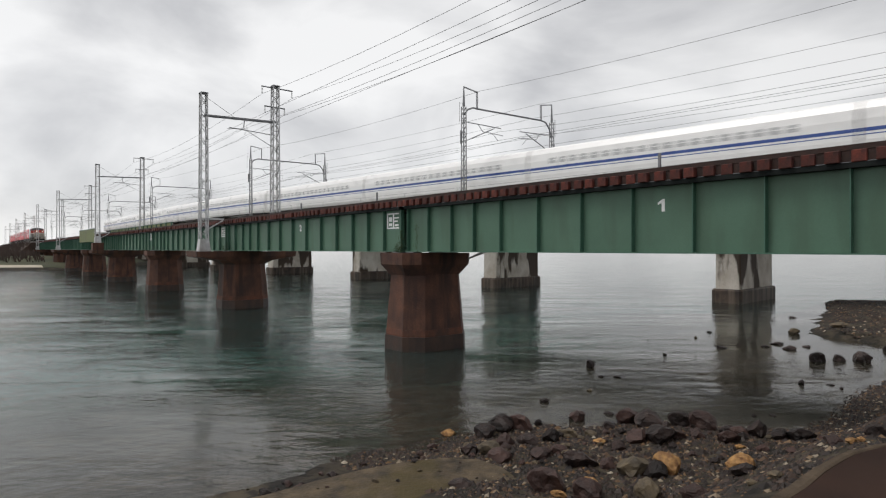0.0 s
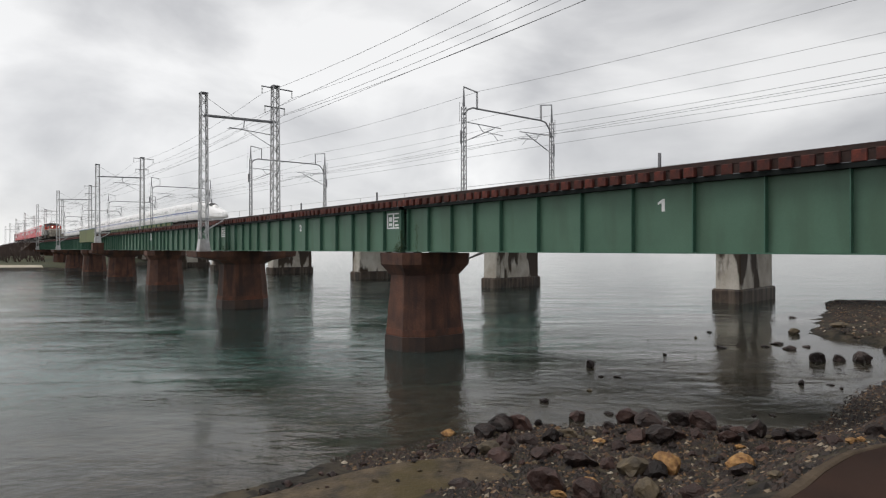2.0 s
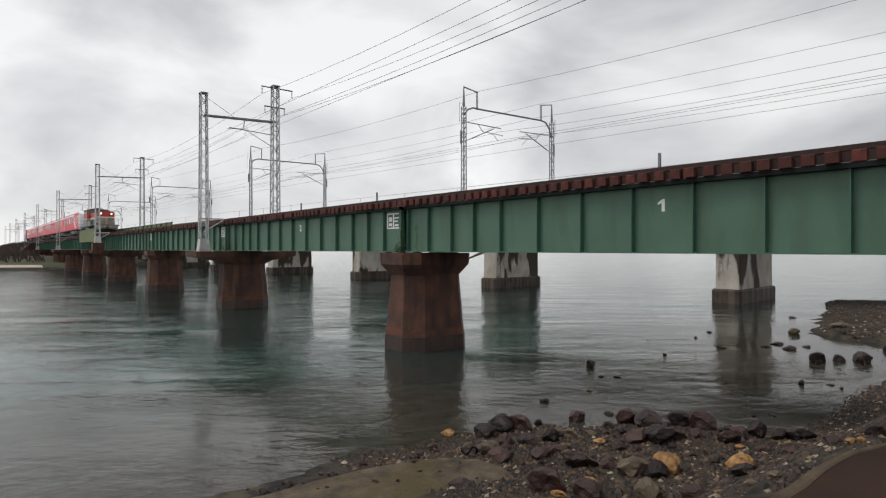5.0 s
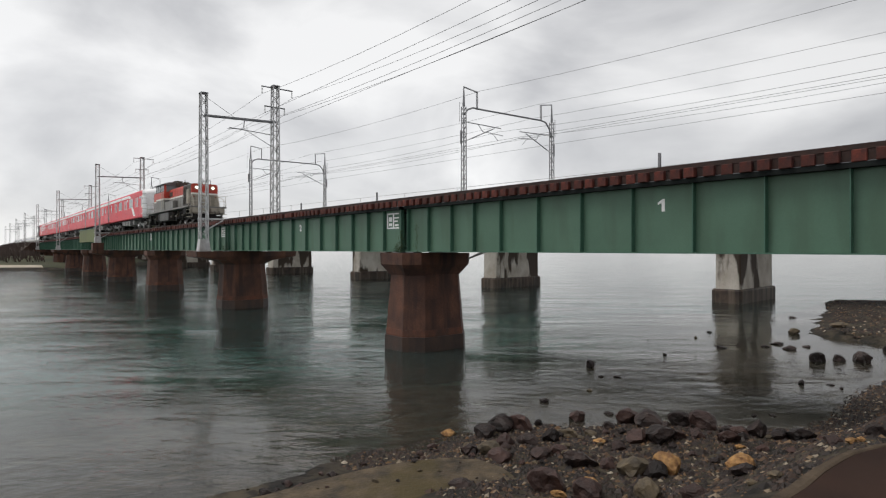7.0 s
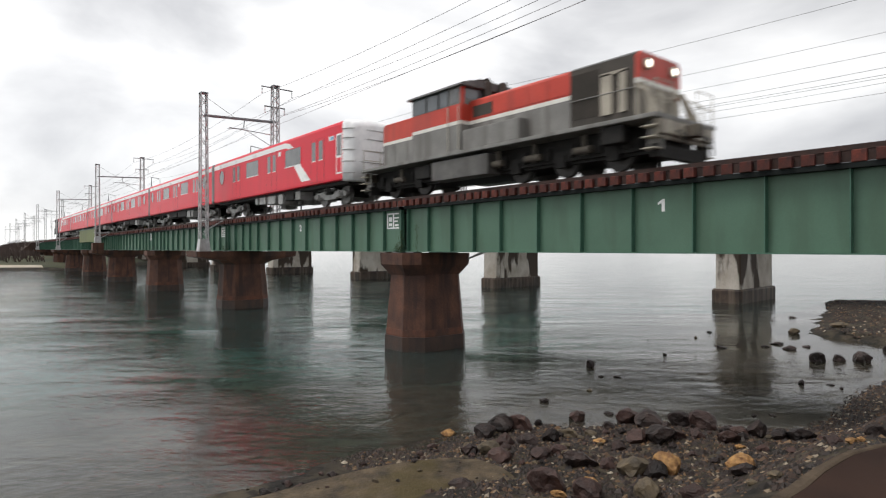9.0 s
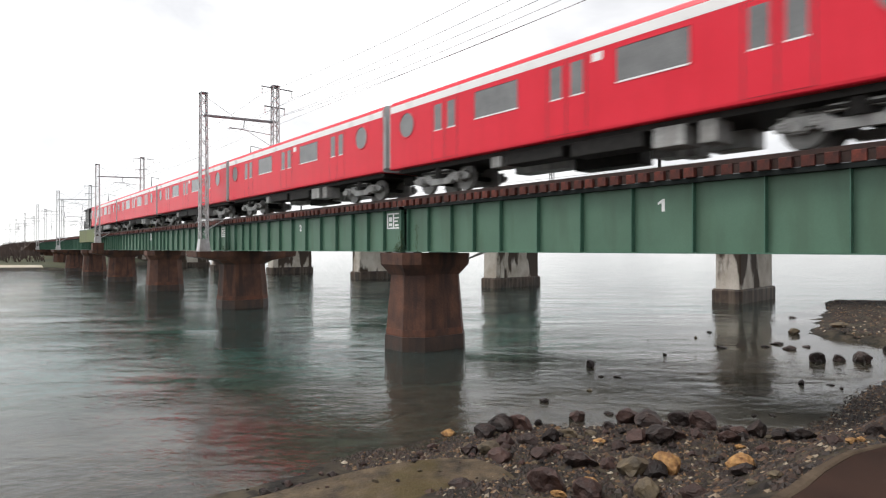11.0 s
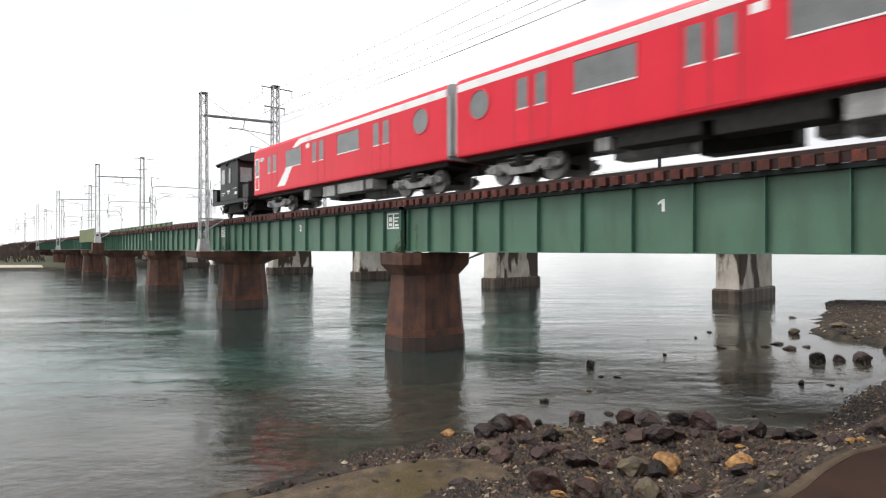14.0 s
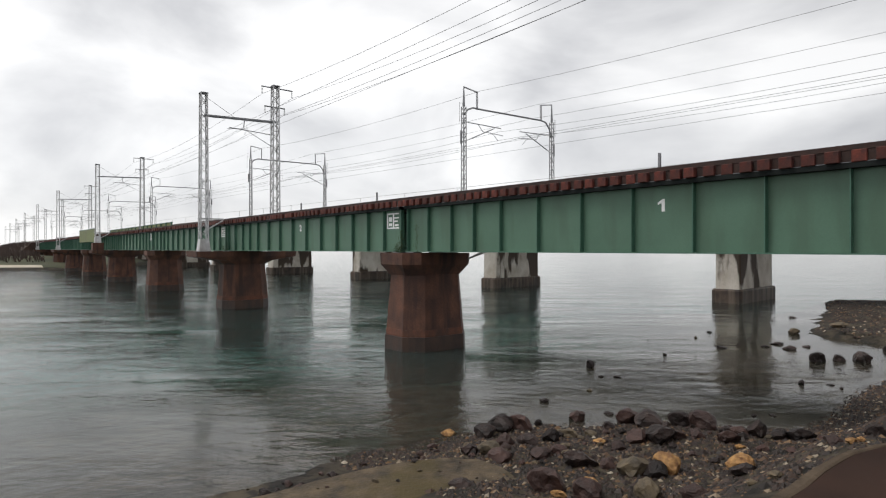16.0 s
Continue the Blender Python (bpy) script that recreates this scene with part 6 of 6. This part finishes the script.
# ---- black brake van: x 0 is the tail face of the last car ----
def brake_van():
    van = new("brake_van")
    B0, B1 = -6.07, -2.78
    body = boxed("body", (B0, -1.3, 0.98), (B1, 1.3, 3.28), M_VANBLACK, van, "black steel van body", 0.02)
    bm = bmesh.new()
    arc = [(1.42 * math.sin(radians(q)) / math.sin(radians(52)), 3.25 + 0.42 * (math.cos(radians(q)) - math.cos(radians(52))) / (1 - math.cos(radians(52)))) for q in range(-52, 53, 8)]
    outer = arc + [(y * 0.985, z - 0.05) for y, z in arc[::-1]]
    prism(bm, [[(x, y, z) for y, z in outer] for x in (-6.7, -2.15)])
    bmesh.ops.recalc_face_normals(bm, faces=bm.faces[:])
    part("roof", bm, M_VANBLACK, van, "arched black roof overhanging the platforms")
    for x in (-6.68, -2.2):
        bm = bmesh.new()
        prism(bm, [[(q, y, z - 0.05) for y, z in arc] + [(q, 1.3, 3.1), (q, -1.3, 3.1)] for q in (x, x + 0.03)])
        bmesh.ops.recalc_face_normals(bm, faces=bm.faces[:])
        part("roof_end", bm, M_VANBLACK, van)
    for s in (-1, 1):
        for x0, x1 in ((-5.78, -5.09), (-4.42, -4.06)):
            w = boxed("window", (x0, min(s * 1.295, s * 1.306), 1.98), (x1, max(s * 1.295, s * 1.306), 2.84), M_GLASS_PALE, body, "pale curtained window")
            for a, b, c, d in ((x0 - 0.04, x0, 1.94, 2.88), (x1, x1 + 0.04, 1.94, 2.88), (x0, x1, 2.84, 2.88), (x0, x1, 1.93, 1.98)):
                boxed("frame", (a, min(s * 1.3, s * 1.318), c), (b, max(s * 1.3, s * 1.318), d), M_VANBLACK, w)
        for x0, x1, z0, z1 in ((-5.9, -5.1, 1.42, 1.46), (-4.75, -4.2, 1.44, 1.56), (-4.6, -4.3, 1.34, 1.38), (-3.55, -2.95, 1.6, 1.635), (-3.3, -2.95, 1.26, 1.42), (-3.55, -3.35, 1.26, 1.29), (-5.9, -5.4, 1.3, 1.33)):
            boxed("lettering_bar", (x0, min(s * 1.302, s * 1.304), z0), (x1, max(s * 1.302, s * 1.304), z1), M_WHITE, body)
        boxed("lamp_box", (-4.85, min(s * 1.3, s * 1.4), 3.0), (-4.68, max(s * 1.3, s * 1.4), 3.2), M_SEAL, body)
        boxed("sole_bar", (-7.7, min(s * 1.2, s * 1.3), 0.76), (-1.1, max(s * 1.2, s * 1.3), 0.97), M_VANBLACK, van, "", 0.01)
    for xw, q in ((B1, 1), (B0, -1)):
        for y0, y1 in ((-1.15, -0.45), (0.5, 1.15)):
            boxed("end_window", (min(xw, xw + q * 0.012), y0, 1.95), (max(xw, xw + q * 0.012), y1, 2.78), M_GLASS_PALE, body, "pale end window")
        boxed("end_door", (min(xw, xw + q * 0.02), -0.36, 1.0), (max(xw, xw + q * 0.02), 0.36, 2.9), M_SEAL, body, "dark end door")
    boxed("platform", (-7.75, -1.3, 0.86), (-1.05, 1.3, 0.98), M_UNDER, van)
    for xe in (-7.72, -1.12):
        for y0, y1 in ((-1.28, -0.45), (0.45, 1.28)):
            boxed("end_panel", (xe, y0, 1.0), (xe + 0.05, y1, 1.84), M_VANBLACK, van, "black sheet end panel", 0.01)
        for s in (-1, 1):
            ins = 0.85 if xe < -4 else -0.85
            boxed("side_panel", (min(xe, xe + ins), min(s * 1.24, s * 1.28), 1.0), (max(xe, xe + ins), max(s * 1.24, s * 1.28), 1.7), M_VANBLACK, van, "", 0.01)
            bm = bmesh.new()
            xp = xe + (1.4 if xe < -4 else -1.3)
            tube(bm, [(xe + 0.02, s * 1.2, 1.7), (xe + 0.02, s * 1.2, 2.1), (xp, s * 1.25, 2.2)], 0.018, 6)
            part("handrail", bm, M_GALV_DARK, van, "grey tubular handrail")
            bm = bmesh.new()
            for z in (0.34, 0.6):
                bar(bm, (xe + (0.12 if xe < -4 else -0.12), s * 1.3, z), (xe + (0.55 if xe < -4 else -0.5), s * 1.3, z), 0.05, 0.03)
            for d in (0.12, 0.55):
                xx = xe + (d if xe < -4 else -d)
                bar(bm, (xx, s * 1.3, 0.33), (xx, s * 1.3, 0.86), 0.03)
            part("step", bm, M_GALV, van, "pale grey step")
    for x in (-7.95, -0.95):
        boxed("coupler", (x - 0.3, -0.15, 0.72), (x + 0.3, 0.15, 1.0), M_UNDER, van, "", 0.03)
    for x in (-6.35, -2.45):
        wheelset(van, x)
        for s in (-1, 1):
            bm = bmesh.new()
            for k in range(4):
                box(bm, (x - 0.62 + 0.09 * k, s * 0.86 - 0.05, 0.72 - 0.05 * k), (x + 0.62 - 0.09 * k, s * 0.86 + 0.05, 0.76 - 0.05 * k))
            box(bm, (x - 0.14, s * 0.86 - 0.12, 0.3), (x + 0.14, s * 0.86 + 0.12, 0.56))
            part("leaf_spring", bm, M_UNDER, van)
    boxed("brake_gear", (-5.75, -0.9, 0.2), (-3.05, 0.9, 0.85), M_UNDER, van, "", 0.05)
    boxed("brake_rigging", (-7.0, -0.6, 0.3), (-1.8, 0.6, 0.85), M_UNDER, van, "", 0.04)
    bm = bmesh.new()
    tube(bm, [(-3.2, -1.0, 0.55), (-2.9, -1.0, 0.55)], 0.18, 12)
    part("air_cylinder", bm, M_UNDER, van)
    for s in (-1, 1):
        bm = bmesh.new()
        for x in (-6.35, -2.45):
            bar(bm, (x - 0.75, s * 0.95, 0.7), (x - 0.2, s * 0.95, 0.25), 0.05)
            bar(bm, (x + 0.75, s * 0.95, 0.7), (x + 0.2, s * 0.95, 0.25), 0.05)
        bar(bm, (-6.15, s * 0.95, 0.28), (-2.65, s * 0.95, 0.28), 0.06)
        part("axle_guard", bm, M_UNDER, van)
    bm = bmesh.new()
    tube(bm, [(-4.2, 0.2, 3.62), (-4.2, 0.2, 3.76), (-4.2, 0.2, 3.8)], [0.28, 0.28, 0.12], 14)
    part("roof_vent", bm, M_VANBLACK, van)
    for piece in van.children:
        piece.matrix_basis = Matrix.Diagonal((0.97, 1, 1.06, 1)) @ piece.matrix_basis
    return tagged(van, "black two-axle brake van with end platforms and arched roof", "brake van")


# ---- white express train on the viaduct ----
EXPRESS = [(-1.42, 0.35), (-1.62, 0.7), (-1.68, 1.3), (-1.66, 2.55), (-1.55, 3.18), (-1.3, 3.6), (-0.9, 3.8), (0, 3.88), (0.9, 3.8), (1.3, 3.6), (1.55, 3.18), (1.66, 2.55), (1.68, 1.3), (1.62, 0.7), (1.42, 0.35)]


def express_car(tail):
    """Local x runs towards the viewer's end of the train; the car is 24.8 m long about its middle."""
    car = new("express_car")
    x0, x1 = -12.4, (1.6 if tail else 12.4)
    bm = bmesh.new()
    prism(bm, [[(x, y, z) for y, z in EXPRESS] for x in (x0, x1)])
    bmesh.ops.recalc_face_normals(bm, faces=bm.faces[:])
    part("body", bm, M_CARWHITE, car, "glossy white express body", False)
    for s in (-1, 1):
        bm = bmesh.new()
        for za, zb in ((1.78, 2.0), (1.58, 1.64)):
            ya, yb = s * 1.682, s * 1.676
            prism(bm, [[(x, ya, za), (x, yb, zb), (x, yb - s * 0.03, zb), (x, ya - s * 0.03, za)] for x in (x0, x1 + (1.5 if tail else 0))])
        bmesh.ops.recalc_face_normals(bm, faces=bm.faces[:])
        part("blue_stripe", bm, M_BLUE, car, "deep blue stripe below the windows")
        first = None
        n = 10 if tail else 19
        for k in range(n):
            x = x0 + 2.6 + k * 1.04
            if first is None:
                bm = bmesh.new()
                prism(bm, [[(xx, s * 1.674, 2.26), (xx, s * 1.648, 2.74), (xx, s * 1.58, 2.74), (xx, s * 1.62, 2.26)] for xx in (-0.27, 0.27)])
                bmesh.ops.recalc_face_normals(bm, faces=bm.faces[:])
                first = part("window", bm, M_GLASS_EXP, car, "grey cabin window")
                first.location.x = x
            else:
                again(first, "window", pose(x, 0, 0), car)
        boxed("skirt_gap", (x0 + 3, min(s * 1.3, s * 1.5), 0.22), (x1 - 3, max(s * 1.3, s * 1.5), 0.36), M_UNDER, car)
    for x in (x0 + 3.6, x1 - 3.6):
        boxed("bogie", (x - 1.9, -1.2, 0.0), (x + 1.9, 1.2, 0.5), M_UNDER, car)
    if tail:
        bm = bmesh.new()
        rr = []
        for x, k, top in ((1.6, 1.0, 3.62), (2.8, 0.998, 3.5), (4.2, 0.985, 3.15), (6.0, 0.96, 2.8), (8.0, 0.9, 2.35), (10.0, 0.78, 1.85), (11.6, 0.58, 1.4), (12.6, 0.3, 1.05)):
            f = (top - 0.35) / 3.27
            rr.append([(x, y * k * (1.0 if z < 1.4 else 1 - 0.25 * (1 - f)), 0.35 + (z - 0.35) * f) for y, z in EXPRESS])
        prism(bm, rr)
        bmesh.ops.recalc_face_normals(bm, faces=bm.faces[:])
        nose = part("nose", bm, M_CARWHITE, car, "long sloping white nose", True)
        bm = bmesh.new()
        rr = []
        for x, w, z in ((4.2, 0.3, 3.1), (5.2, 0.7, 3.34), (6.4, 0.8, 3.3), (7.4, 0.72, 3.05), (8.8, 0.4, 2.5)):
            rr.append([(x, w * math.cos(radians(q)), z - 0.55 + 0.55 * math.sin(radians(q))) for q in range(-20, 201, 20)])
        prism(bm, rr)
        bmesh.ops.recalc_face_normals(bm, faces=bm.faces[:])
        part("canopy", bm, M_CARWHITE, nose, "", True)
        bm = bmesh.new()
        rr = []
        for x, w, z in ((6.35, 0.815, 3.33), (7.0, 0.77, 3.17), (7.7, 0.68, 2.96)):
            rr.append([(x, w * math.cos(radians(q)), z - 0.55 + 0.56 * math.sin(radians(q))) for q in range(10, 171, 16)])
        prism(bm, rr)
        bmesh.ops.recalc_face_normals(bm, faces=bm.faces[:])
        part("cab_glass", bm, M_SEAL, nose, "dark cab windscreen")
    return tagged(car, "white express train car with blue stripes on the viaduct", "express car", "cars of the white express")


M_GLASS_EXP = surface("grey_cabin_glass", (0.32, 0.32, 0.33), (0.42, 0.42, 0.43), 2, 0.15, 0, 0)

loco = locomotive()
first_car = metro_car("front")
mid_car = metro_car("mid")
rear_car = metro_car("rear")
cars = [first_car, mid_car] + [copy_thing(mid_car, Matrix.Identity(4)) for k in range(3)] + [rear_car]
van = brake_van()
tail_car = express_car(True)
plain_car = express_car(False)
express = [tail_car, plain_car] + [copy_thing(plain_car, Matrix.Identity(4)) for k in range(8)]

TRAIN_ROWS = ((0.0, -200.0), (2.1, -160.0), (4.2, -119.0), (6.3, -74.2), (7.0, -60.0), (8.2, -37.0), (9.0, -22.0), (11.5, 26.45), (12.5, 45.48), (14.0, 74.75), (14.5, 84.25), (15.0, 93.58), (15.5, 102.82), (16.0, 112.6))
TAIL_S, TAIL_V = -42.0, 72.0


def motions():
    for ob, off in [(loco, 13.7)] + [(c, -18.0 * k) for k, c in enumerate(cars)] + [(van, -107.5)]:
        walk(ob, [(t, pose(x + off, YT, Z_RAIL)) for t, x in TRAIN_ROWS])
    for k, ob in enumerate(express):
        rows = []
        for j in range(0, 33):
            t = j * 0.5
            s = TAIL_S + TAIL_V * t + 12.5 + 25.0 * k
            p, a = viaduct_point(s, -2.15, V_RAIL)
            rows.append((t, Matrix.Translation(p) @ Matrix.Rotation(a, 4, "Z")))
        walk(ob, rows)


sleepers()
motions()
